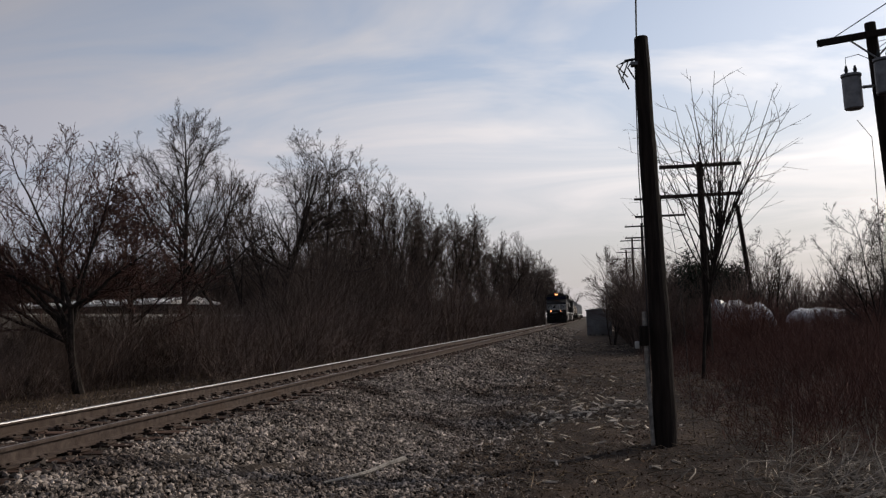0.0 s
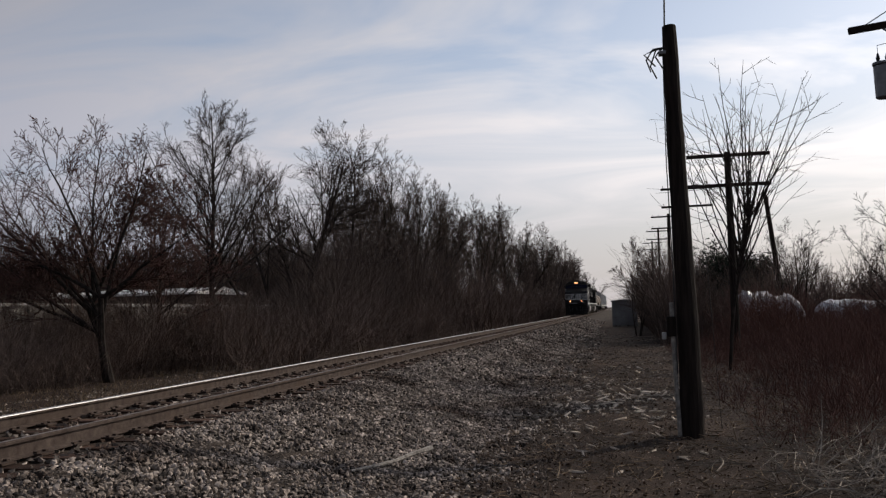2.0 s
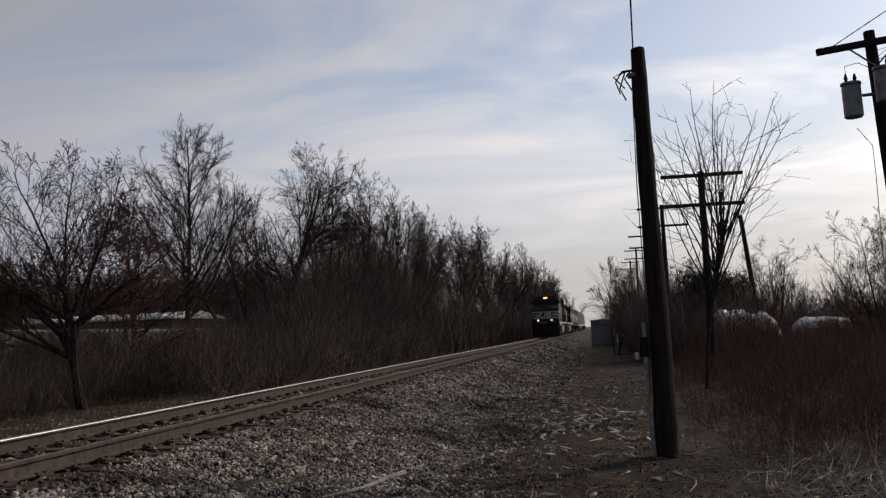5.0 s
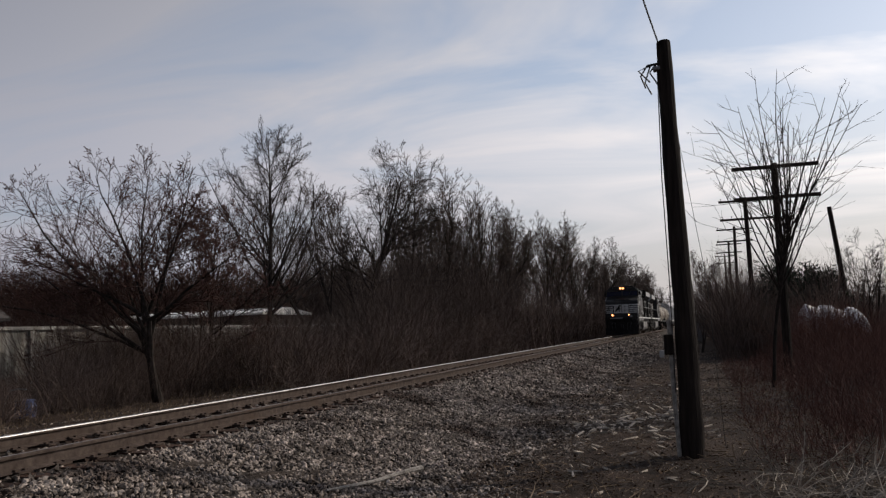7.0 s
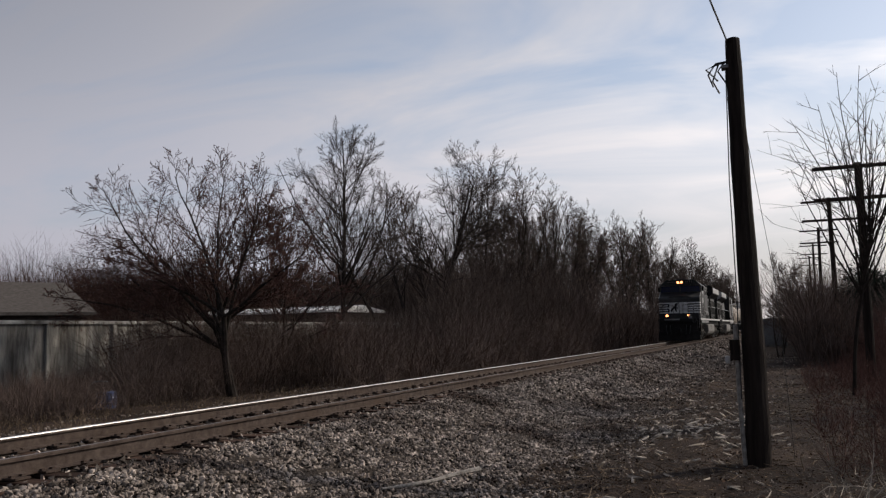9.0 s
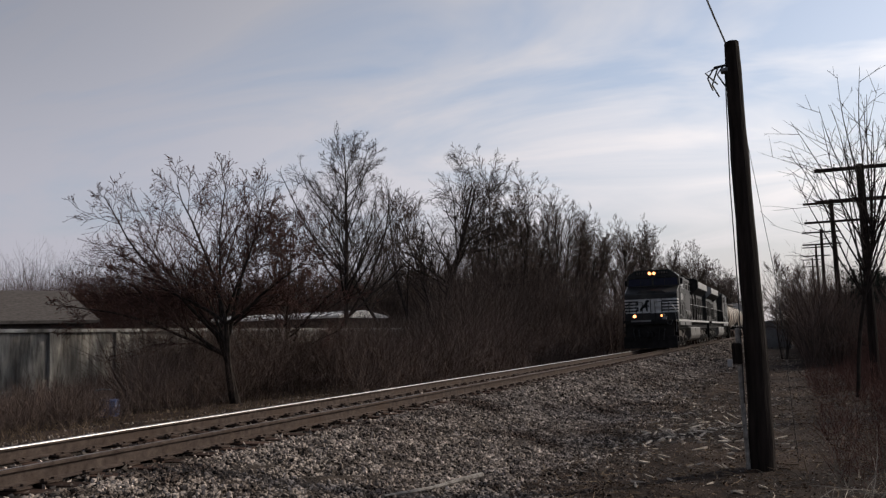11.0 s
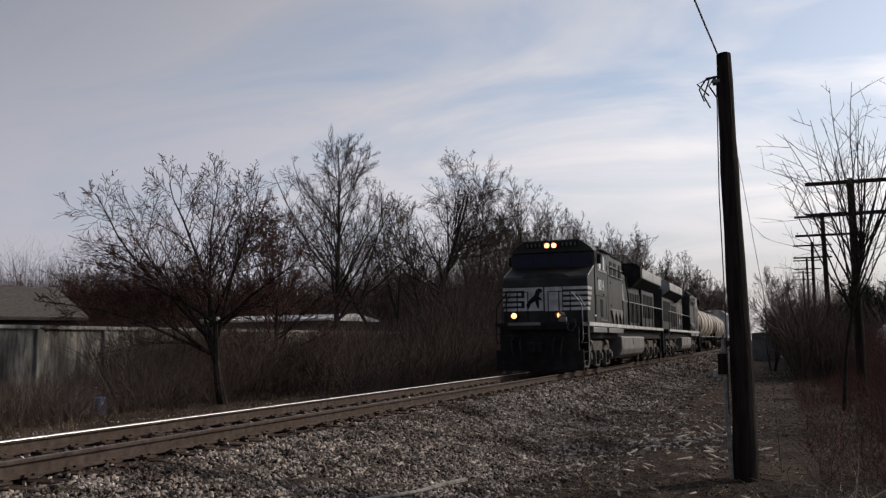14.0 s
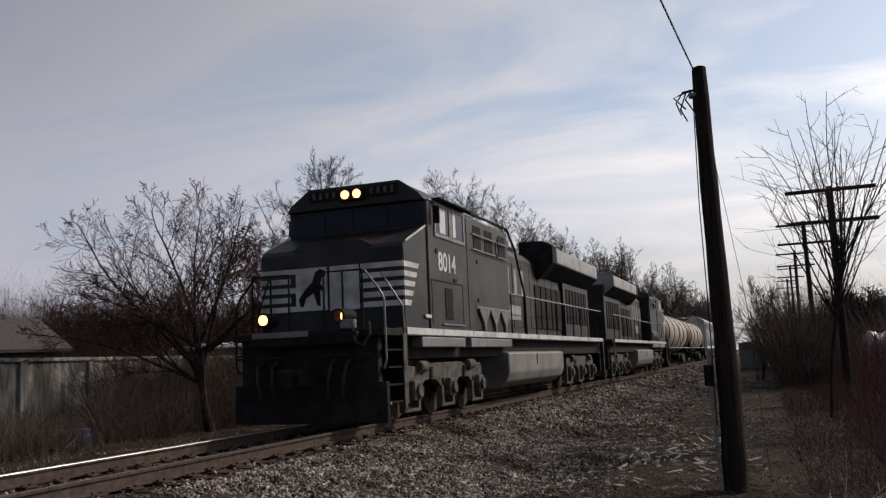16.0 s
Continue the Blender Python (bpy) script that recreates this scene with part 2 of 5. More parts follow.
def add_box(bm, x0, x1, y0, y1, z0, z1, bevel=0.0):
    r = bmesh.ops.create_cube(bm, size=1.0, matrix=Matrix.Translation(((x0 + x1) / 2, (y0 + y1) / 2, (z0 + z1) / 2)) @ Matrix.Diagonal((x1 - x0, y1 - y0, z1 - z0, 1)))
    if bevel:
        es = list({e for v in r["verts"] for e in v.link_edges})
        bmesh.ops.bevel(bm, geom=es, offset=bevel, segments=2, affect="EDGES", profile=0.5)
    return bm


def box(name, lims, material, parent=None, bevel=0.012, label=""):
    return part(name, add_box(bmesh.new(), *lims, bevel), material, parent, label)


def prism(name, outline, a, b, axis, material, parent=None, bevel=0.0, label=""):
    """An outline in the plane across axis, drawn out from a to b."""
    bm = bmesh.new()
    order = {"x": lambda u, v, w: (w, u, v), "y": lambda u, v, w: (u, w, v), "z": lambda u, v, w: (u, v, w)}[axis]
    va = [bm.verts.new(order(u, v, a)) for u, v in outline]
    vb = [bm.verts.new(order(u, v, b)) for u, v in outline]
    n = len(outline)
    bm.faces.new(va)
    bm.faces.new(vb[::-1])
    for i in range(n):
        bm.faces.new((va[i], vb[i], vb[(i + 1) % n], va[(i + 1) % n]))
    bmesh.ops.recalc_face_normals(bm, faces=bm.faces)
    if bevel:
        bmesh.ops.bevel(bm, geom=list(bm.edges), offset=bevel, segments=1, affect="EDGES")
    return part(name, bm, material, parent, label)


def add_pipe(bm, pts, r, sides=8):
    pts = [Vector(p) for p in pts]
    rings = []
    for i, p in enumerate(pts):
        d = (pts[min(i + 1, len(pts) - 1)] - pts[max(i - 1, 0)]).normalized()
        u = d.orthogonal().normalized() if i == 0 else (u - d * u.dot(d)).normalized()
        w = d.cross(u)
        rr = r[i] if isinstance(r, (list, tuple)) else r
        rings.append([bm.verts.new(p + (u * math.cos(a) + w * math.sin(a)) * rr) for a in (2 * math.pi * k / sides for k in range(sides))])
    for a, b in zip(rings, rings[1:]):
        for k in range(sides):
            bm.faces.new((a[k], a[(k + 1) % sides], b[(k + 1) % sides], b[k]))
    bm.faces.new(rings[0][::-1])
    bm.faces.new(rings[-1])
    return bm


def pipe(name, pts, r, material, parent=None, sides=8, label=""):
    return part(name, add_pipe(bmesh.new(), pts, r, sides), material, parent, label)


def add_cyl(bm, p, q, r, sides=20, bevel=0.0):
    p, q = Vector(p), Vector(q)
    d = (q - p).normalized()
    pts = [(p, r)] if not bevel else [(p, r - bevel), (p + d * bevel, r)]
    pts += [(q, r)] if not bevel else [(q - d * bevel, r), (q, r - bevel)]
    return add_pipe(bm, [a for a, _ in pts], [b for _, b in pts], sides)


def cyl(name, p, q, r, material, parent=None, sides=20, bevel=0.0, label=""):
    return part(name, add_cyl(bmesh.new(), p, q, r, sides, bevel), material, parent, label)


def raw_mesh(name, verts, quads, material, parent=None, smooth=False):
    """A mesh from numpy arrays of places and of faces with one number of corners."""
    verts, quads = np.asarray(verts, np.float32).reshape(-1, 3), np.asarray(quads, np.int32)
    n, k = quads.shape
    me = bpy.data.meshes.new(name)
    me.vertices.add(len(verts))
    me.vertices.foreach_set("co", verts.ravel())
    me.loops.add(n * k)
    me.loops.foreach_set("vertex_index", quads.ravel())
    me.polygons.add(n)
    me.polygons.foreach_set("loop_start", np.arange(0, n * k, k, dtype=np.int32))
    me.update(calc_edges=True)
    me.polygons.foreach_set("use_smooth", np.full(n, smooth))
    me.materials.append(material)
    ob = new(name, me)
    ob.parent = parent
    return ob


def tube_arrays(groups, sides=3):
    """Tapered tubes along many polylines: groups of (places n x k x 3, radii n x k)."""
    V, F, o = [], [], 0
    for P, R in groups:
        n, k, _ = P.shape
        d = P[:, -1] - P[:, 0]
        d /= np.linalg.norm(d, axis=1, keepdims=True) + 1e-9
        ref = np.where(np.abs(d[:, 2:]) < 0.9, np.array([[0, 0, 1.0]]), np.array([[1.0, 0, 0]]))
        u = np.cross(d, ref)
        u /= np.linalg.norm(u, axis=1, keepdims=True) + 1e-9
        w = np.cross(d, u)
        a = np.arange(sides) * 2 * np.pi / sides
        ring = u[:, None] * np.cos(a)[None, :, None] + w[:, None] * np.sin(a)[None, :, None]
        V.append((P[:, :, None] + ring[:, None] * R[:, :, None, None]).reshape(-1, 3))
        base = o + (np.arange(n)[:, None, None] * k + np.arange(k - 1)[None, :, None]) * sides
        s = np.arange(sides)[None, None]
        s2 = (s + 1) % sides
        F.append(np.stack(np.broadcast_arrays(base + s, base + s2, base + sides + s2, base + sides + s), -1).reshape(-1, 4))
        o += n * k * sides
    return np.concatenate(V), np.concatenate(F)


def tubes(name, groups, material, parent=None, sides=3):
    return raw_mesh(name, *tube_arrays(groups, sides), material, parent)


def sprout(rng, start, d, length, r0, k, up=0.0, wig=0.1, tip=0.35):
    """Polylines from start places along directions, wandering, bent up (or down)."""
    n = len(start)
    P, cur, dd = [start], start.copy(), d.copy()
    for _ in range(k - 1):
        dd = dd + rng.normal(0, wig, (n, 3)) + np.array([0, 0, up])
        dd /= np.linalg.norm(dd, axis=1, keepdims=True)
        cur = cur + dd * (length / (k - 1))[:, None]
        P.append(cur.copy())
    return np.stack(P, 1), r0[:, None] * np.linspace(1, tip, k)[None]


def grow(rng, PR, n, t0, t1, lf, ang, k, up=0.0, wig=0.1, rr=0.6, tip=0.35, floor=0.0, taper=0.6):
    P, R = PR
    m, kp, _ = P.shape
    idx = np.repeat(np.arange(m), n)
    t = np.clip(t0 + (t1 - t0) * (np.tile(np.arange(n), m) + rng.random(m * n)) / n, 0, 0.999)
    f = t * (kp - 1)
    i = f.astype(int)
    g = (f - i)[:, None]
    a, b = P[idx, i], P[idx, i + 1]
    start = a + (b - a) * g
    dp = (b - a) / (np.linalg.norm(b - a, axis=1, keepdims=True) + 1e-9)
    rv = rng.normal(0, 1, (m * n, 3))
    rv -= dp * (rv * dp).sum(1, keepdims=True)
    rv /= np.linalg.norm(rv, axis=1, keepdims=True) + 1e-9
    an = np.radians(rng.normal(ang, ang * 0.22, m * n))[:, None]
    d = dp * np.cos(an) + rv * np.sin(an)
    plen = np.linalg.norm(np.diff(P, axis=1), axis=2).sum(1)[idx]
    length = np.maximum(plen * lf * (1.15 - taper * (t - t0) / max(t1 - t0, 1e-6)) * rng.uniform(0.7, 1.25, m * n), 0.05)
    rp = R[idx, i] * (1 - g[:, 0]) + R[idx, i + 1] * g[:, 0]
    return sprout(rng, start, d, length, np.maximum(rp * rr, floor), k, up, wig, tip)

# ---- ground ----
FLAT = -0.80


def ground_height(x, y):
    z = FLAT + 0.05 * np.sin(x * 0.9 + y * 0.23) * np.sin(y * 0.31 + 1.0) + 0.03 * np.sin(x * 2.7 - y * 1.3) + 0.022 * np.sin(x * 5.3 + 1.7 * np.sin(y * 1.9)) * np.sin(y * 4.1 + x)
    return z


xs = np.concatenate([[-3000, -1200, -500, -220, -120, -70, -45], np.arange(-32, -10, 1.5), np.arange(-10, 3.6, 0.4), np.arange(3.6, 10, 0.2), np.arange(10, 16, 0.4), np.arange(16, 40, 1.5), [45, 60, 90, 150, 400, 1200, 3000]])
ys = np.concatenate([[-3000, -900, -300, -100, -50, -25], np.arange(-12, 5, 0.4), np.arange(5, 26, 0.2), np.arange(26, 40, 0.4), np.arange(40, 120, 2.0), [130, 150, 180, 230, 300, 420, 600, 900, 1500, 3000]])
gx, gy = np.meshgrid(xs, ys, indexing="ij")
gz = ground_height(gx, gy)
gv = np.stack([gx, gy, gz], -1).reshape(-1, 3)
ii = (np.arange(len(xs) - 1)[:, None] * len(ys) + np.arange(len(ys) - 1)[None]).ravel()
ground = raw_mesh("ground", gv, np.stack([ii, ii + len(ys), ii + len(ys) + 1, ii + 1], 1), DIRT, smooth=True)
tagged(ground, "dark bare soil with gravel and dry litter", "ground", kind="structure")

# ballast bed: a raised bank with sloping shoulders
BED = [(-3.6, -0.98), (-3.2, -0.78), (-1.75, -0.27), (-1.35, -0.21), (1.35, -0.21), (1.75, -0.25), (2.6, -0.52), (3.4, -0.72), (4.1, -0.86), (4.3, -1.0)]


def bed_height(x):
    return np.interp(x, [b[0] for b in BED], [b[1] for b in BED])


bx_ = np.concatenate([np.arange(-3.6, -1.7, 0.3), np.arange(-1.7, 4.31, 0.2), [4.3]])
by_ = np.concatenate([np.arange(-40, 40, 0.5), np.arange(40, 120, 3.0), [130, 180, 260, 400, 700, 1200]])
hx, hy = np.meshgrid(bx_, by_, indexing="ij")
rg = np.random.default_rng(5)
hz = bed_height(hx) + rg.normal(0, 0.012, hx.shape)
kk = (np.arange(len(bx_) - 1)[:, None] * len(by_) + np.arange(len(by_) - 1)[None]).ravel()
bed = raw_mesh("ballast_bed", np.stack([hx, hy, hz], -1), np.stack([kk, kk + len(by_), kk + len(by_) + 1, kk + 1], 1), BALLAST)
tagged(bed, "grey crushed stone ballast bank under the track", "ballast", kind="structure")

ICO_V = np.array([(0, 0, -1), (0.72, -0.53, -0.45), (-0.28, -0.85, -0.45), (-0.89, 0, -0.45), (-0.28, 0.85, -0.45), (0.72, 0.53, -0.45),
                  (0.28, -0.85, 0.45), (-0.72, -0.53, 0.45), (-0.72, 0.53, 0.45), (0.28, 0.85, 0.45), (0.89, 0, 0.45), (0, 0, 1)])
ICO_F = np.array([(0, 1, 2), (1, 0, 5), (0, 2, 3), (0, 3, 4), (0, 4, 5), (1, 5, 10), (2, 1, 6), (3, 2, 7), (4, 3, 8), (5, 4, 9),
                  (1, 10, 6), (2, 6, 7), (3, 7, 8), (4, 8, 9), (5, 9, 10), (6, 10, 11), (7, 6, 11), (8, 7, 11), (9, 8, 11), (10, 9, 11)])


OCT_V = np.array([(1, 0, 0), (0, 1, 0), (-1, 0, 0), (0, -1, 0), (0.1, 0.1, 1), (0, 0, -1)], float)
OCT_F = np.array([(0, 1, 4), (1, 2, 4), (2, 3, 4), (3, 0, 4), (1, 0, 5), (2, 1, 5), (3, 2, 5), (0, 3, 5)])


def stones(name, x, y, z, size, material, rng, flat=0.65, coarse=False):
    n = len(x)
    base, tri = (OCT_V, OCT_F) if coarse else (ICO_V, ICO_F)
    nv = len(base)
    v = base[None] * (1 + rng.normal(0, 0.28, (n, nv, 1)))
    v = v * (size[:, None] * rng.uniform(0.6, 1.15, (n, 3)) * np.array([1, 1, flat]))[:, None]
    q = rng.normal(0, 1, (n, 4))
    q[:, 1:3] *= 0.5
    q /= np.linalg.norm(q, axis=1, keepdims=True)
    w, a, b, c = q.T
    M = np.stack([1 - 2 * (b * b + c * c), 2 * (a * b - c * w), 2 * (a * c + b * w), 2 * (a * b + c * w), 1 - 2 * (a * a + c * c), 2 * (b * c - a * w),
                  2 * (a * c - b * w), 2 * (b * c + a * w), 1 - 2 * (a * a + b * b)], 1).reshape(n, 3, 3)
    v = np.einsum("nij,nkj->nki", M, v) + np.stack([x, y, z], 1)[:, None]
    f = tri[None] + (np.arange(n) * nv)[:, None, None]
    return raw_mesh(name, v, f.reshape(-1, 3), material)


rg = np.random.default_rng(11)


def scatter(n, x0, x1, y0, y1):
    return rg.uniform(x0, x1, n), rg.uniform(y0, y1, n)


gxs, gys, gss = [], [], []
for n, x0, x1, y0, y1, s in ((34000, 1.25, 4.25, 5, 20, 0.0275), (1600, 4.1, 4.8, 5, 22, 0.030), (15000, 1.25, 4.0, 20, 45, 0.043), (6500, 1.25, 4.0, 45, 110, 0.075),
                             (4200, -1.3, 1.3, 3, 30, 0.036), (4200, -4.6, -1.3, 6, 45, 0.036), (4000, -8.0, -4.0, 8, 42, 0.032), (5000, 3.6, 5.4, 5, 24, 0.019), (15000, 4.2, 9.2, 5.5, 24, 0.011), (2600, 3.8, 8.6, 22, 60, 0.030), (1500, 3.8, 5.0, 22, 70, 0.045)):
    x, y = scatter(n, x0, x1, y0, y1)
    gxs.append(x), gys.append(y), gss.append(s * rg.uniform(0.55, 1.35, n))
gxs, gys, gss = np.concatenate(gxs), np.concatenate(gys), np.concatenate(gss)
gzs = np.maximum(bed_height(gxs), np.where(np.abs(gxs) > 3.3, ground_height(gxs, gys), -9)) + gss * 0.25
near = (gys < 13) & (gxs > 1.2) & (gss > 0.017)
for sel, coarse in ((near, False), (~near, True)):
    pile = stones("ballast_stones", gxs[sel], gys[sel], gzs[sel], gss[sel] * (1.1 if coarse else 1), STONE, rg, coarse=coarse)
    tagged(pile, "loose pale and dark grey crushed stone ballast", "ballast", kind="stuff")

# ---- track ----
track = empty("railway_track")
tagged(track, "single railway track with worn bright rails on dark wooden ties", "railway track", kind="structure")
RAIL = [(-0.07, -0.172), (0.07, -0.172), (0.07, -0.16), (0.012, -0.14), (0.009, -0.045), (0.036, -0.036), (0.037, -0.013), (0.0335, -0.004), (0.023, 0.0),
        (-0.023, 0.0), (-0.0335, -0.004), (-0.037, -0.013), (-0.036, -0.036), (-0.009, -0.045), (-0.012, -0.14), (-0.07, -0.16)]
for cx in (0.755, -0.755):
    rail = prism("rail", [(cx + u, v) for u, v in RAIL], -60, 900, "y", [RUST, DARKTOP if cx > 0 else RAILTOP], track, label="rusty steel rail, its worn top darkened for mirrored trees" if cx > 0 else "rusty steel rail with a bright worn top")
    for p in rail.data.polygons:
        if p.normal.z > 0.2 and p.center.z > -0.012 and p.normal.x * cx < 0.1:
            p.material_index = 1
tie0 = add_box(bmesh.new(), -1.3, 1.3, -0.115, 0.115, -0.36, -0.185, 0.012)
plate0 = bmesh.new()
add_box(plate0, -0.18, 0.18, -0.09, 0.09, -0.186, -0.166)
for px in (-0.1, 0.1):
    for py in (-0.06, 0.06):
        add_box(plate0, px - 0.02, px + 0.02, py - 0.018, py + 0.018, -0.17, -0.148)
tie_me = plate_me = None
rt = random.Random(3)
for i in range(286):
    y = -4 + i * 0.51
    if tie_me is None:
        tie = part("tie", tie0, TIE, track)
        tie_me = tie.data
    else:
        tie = new("tie", tie_me)
        tie.parent = track
    tie.matrix_basis = pose(rt.uniform(-0.05, 0.05), y + rt.uniform(-0.03, 0.03), rt.uniform(-0.012, 0.004), 0, 0, rt.uniform(-1.5, 1.5))
    if 5 < y < 42:
        for cx in (0.755, -0.755):
            if plate_me is None:
                pl = part("tie_plate", plate0, RUST, tie)
                plate_me = pl.data
            else:
                pl = new("tie_plate", plate_me)
                pl.parent = tie
            pl.matrix_basis = pose(cx, 0, 0.012)

# ---- dirt strip: sticks, splinters, chips ----


def stick(name, pts, r, material, label, cat="branch"):
    ob = pipe(name, pts, r, material, None, 7)
    tagged(ob, label, cat)
    return ob


stick("fallen_branch", [(3.22, 9.05, -0.64), (3.36, 9.45, -0.66), (3.46, 9.95, -0.69), (3.53, 10.5, -0.70), (3.64, 11.1, -0.72)], [0.014, 0.02, 0.024, 0.03, 0.04], GREYWOOD,
      "pale weathered branch lying on the ballast edge")
rd = random.Random(8)
n = 0
while n < 300:
    cxx, cyy = rd.gauss(6.0, 0.75), rd.gauss(17.2, 2.0)
    if n > 210:
        cxx, cyy = rd.uniform(4.6, 7.3), rd.uniform(10, 30)
    if not 4.4 < cxx < 7.6:
        continue
    L, wd = rd.uniform(0.04, 0.22) * (2.2 if n % 9 == 0 else 1), rd.uniform(0.012, 0.055)
    bm = bmesh.new()
    a = rd.uniform(-0.25, 0.25)
    vs = [(-L / 2, -wd * 0.5), (-L * 0.1, -wd * 0.6), (L / 2, -wd * 0.2), (L * 0.42, wd * 0.3), (0, wd * 0.55), (-L * 0.45, wd * 0.4)]
    lo = [bm.verts.new((u, v, 0)) for u, v in vs]
    hi = [bm.verts.new((u * 0.96, v * 0.9, 0.02 + a * u * 0.4)) for u, v in vs]
    bm.faces.new(lo[::-1]), bm.faces.new(hi)
    for i in range(6):
        bm.faces.new((lo[i], lo[(i + 1) % 6], hi[(i + 1) % 6], hi[i]))
    ob = part("wood_splinter", bm, PALEWOOD)
    ob.matrix_basis = pose(cxx, cyy, float(ground_height(cxx, cyy)) + 0.008, rd.uniform(-28, 28), rd.uniform(-32, 10), rd.uniform(0, 360))
    tagged(ob, "pale splintered wood scrap lying on dark soil", "wood scrap", group="wood scraps on the dirt strip")
    n += 1
rg = np.random.default_rng(21)
n = 5200
x, y = rg.uniform(4.2, 9.6, n), 5.5 + 26 * rg.random(n) ** 1.6
st = np.stack([x, y, ground_height(x, y) + 0.01], 1)
d = rg.normal(0, 1, (n, 3)) * np.array([1, 1, 0.12])
d /= np.linalg.norm(d, axis=1, keepdims=True)
litter = tubes("ground_litter", [sprout(rg, st, d, rg.uniform(0.05, 0.32, n), rg.uniform(0.003, 0.008, n), 3, 0.0, 0.2)], STRAW)
tagged(litter, "scattered dry stalks, twigs and bark bits", "ground litter", kind="stuff")
n = 420
x, y = rg.normal(8.8, 0.6, n), rg.normal(9.8, 0.7, n)
st = np.stack([x, y, ground_height(x, y)], 1)
d = rg.normal(0, 1, (n, 3)) * np.array([1, 0.8, 0.25]) + np.array([0.2, 0, 0.3])
d /= np.linalg.norm(d, axis=1, keepdims=True)
cane = sprout(rg, st, d, rg.uniform(0.25, 0.9, n), rg.uniform(0.005, 0.011, n), 4, -0.12, 0.22)
dead = tubes("dead_canes", [cane, grow(rg, cane, 2, 0.3, 0.9, 0.4, 45, 3, -0.05, 0.2)], CANE)
tagged(dead, "bleached broken canes heaped at the brush edge", "dead stalks", kind="stuff")

for nm, n, s0, s1, material, flat, label in (("leaf_litter", 9000, 0.010, 0.026, LEAF, 0.10, "dark rotting leaves and bark on the dirt strip"), ("soil_clods", 700, 0.010, 0.026, LEAF, 0.6, "loose dark lumps of soil")):
    x = 4.3 + 4.9 * rg.random(n)
    y = 6.5 + 34 * rg.random(n) ** 1.5
    keep = np.sin(x * 1.9 + 1.3 * np.sin(y * 0.6)) * np.sin(y * 0.8 + x * 0.5) > rg.uniform(-0.9, 0.5, n)
    x, y = x[keep], y[keep]
    fallen = stones(nm, x, y, ground_height(x, y) + 0.012, rg.uniform(s0, s1, len(x)), material, rg, flat, True)
    tagged(fallen, label, "ground litter", kind="stuff")

# ---- brush ----


def thicket(name, n, region, hmin, hmax, r, material, seed, label, lean=0.25, twigs=3, dens=None, low=None, edge=None, roof=None):
    rng = np.random.default_rng(seed)
    x0, x1, y0, y1 = region
    x = rng.uniform(x0, x1, n)
    y = y0 + (y1 - y0) * rng.random(n) ** (dens or 1.0)
    h = rng.uniform(hmin, hmax, n) * (0.75 + 0.25 * np.sin(x * 1.1 + 2 * np.sin(y * 0.37)))
    if low:  # lower growth before this line of the plan
        h = np.where(y < low[0] + low[1] * (7.5 - x), h * low[2], h)
    if edge:  # lower growth towards the dirt strip
        h = h * np.clip((x - edge[0]) / edge[1], 0.3, 1)
    if roof:  # growth before the shed stays below its roof
        h = np.where((7 - x > 0.40 * y) & (y < 62), np.minimum(h, (2.3 + 0.028 * y) * rng.uniform(0.65, 1.0, n)), h)
    st = np.stack([x, y, ground_height(x, y) - 0.03], 1)
    d = rng.normal(0, lean, (n, 3)) + np.array([0, 0, 1.0])
    d /= np.linalg.norm(d, axis=1, keepdims=True)
    a = sprout(rng, st, d, h, r * rng.uniform(0.7, 1.3, n), 3, -0.02, 0.14)
    b = grow(rng, a, twigs, 0.2, 0.95, 0.5, 36, 2, 0.05, 0.15, 0.7)
    ob = tubes(name, [a, b], material)
    tagged(ob, label, "brush", kind="stuff")
    return ob


thicket("bramble_brush", 10500, (9.0, 26, 13.5, 46), 1.15, 2.15, 0.0055, BRUSH, 1, "dense reddish-brown dry bramble thicket", 0.4, 7, 1.25, edge=(8.2, 2.6))
thicket("bramble_brush", 2600, (13.5, 46, 46, 80), 1.0, 1.8, 0.018, BRUSH, 2, "dense reddish-brown dry bramble thicket", 0.35, 5)
thicket("bramble_brush", 4600, (11.0, 36, 34, 43), 2.3, 2.85, 0.010, BRUSH, 17, "dense reddish-brown dry bramble thicket", 0.4, 5)
thicket("bramble_brush", 2600, (7.9, 10.2, 11, 42), 0.15, 0.75, 0.0045, BRUSH, 3, "low dry weeds at the edge of the dirt strip", 0.6, 3)
thicket("hedge_brush", 4300, (8.0, 13.5, 43, 100), 3.0, 5.6, 0.016, BRUSHL, 4, "tall brown leafless hedge beside the telegraph poles", 0.2, 7)
thicket("woodland_brush", 6000, (-14.5, -5.6, 27, 62), 1.2, 4.0, 0.011, BRUSHL, 5, "dark leafless undergrowth along the track", 0.5, 9, low=(0, 2.3, 1.0), roof=True)
thicket("woodland_brush", 4800, (-17, -4.8, 62, 185), 2.6, 7.6, 0.020, BRUSHL, 6, "dark leafless undergrowth along the track", 0.25, 8)
thicket("woodland_brush", 5200, (-14.5, -8.8, 14, 33), 1.0, 3.8, 0.008, BRUSHL, 7, "thin weeds and saplings before the concrete wall", 0.35, 8, low=(0.2, 1.12, 0.36))
thicket("verge_grass", 6500, (-9.5, -3.9, 8, 40), 0.08, 0.42, 0.006, STRAW, 8, "sparse dry grass on the far verge", 0.7, 2)
thicket("sapling_stand", 3200, (-17, -8.0, 36, 80), 3.4, 8.4, 0.012, SAPLING, 12, "stand of thin leafless saplings under the trees", 0.14, 9, low=(0, 2.3, 0.6), roof=True)
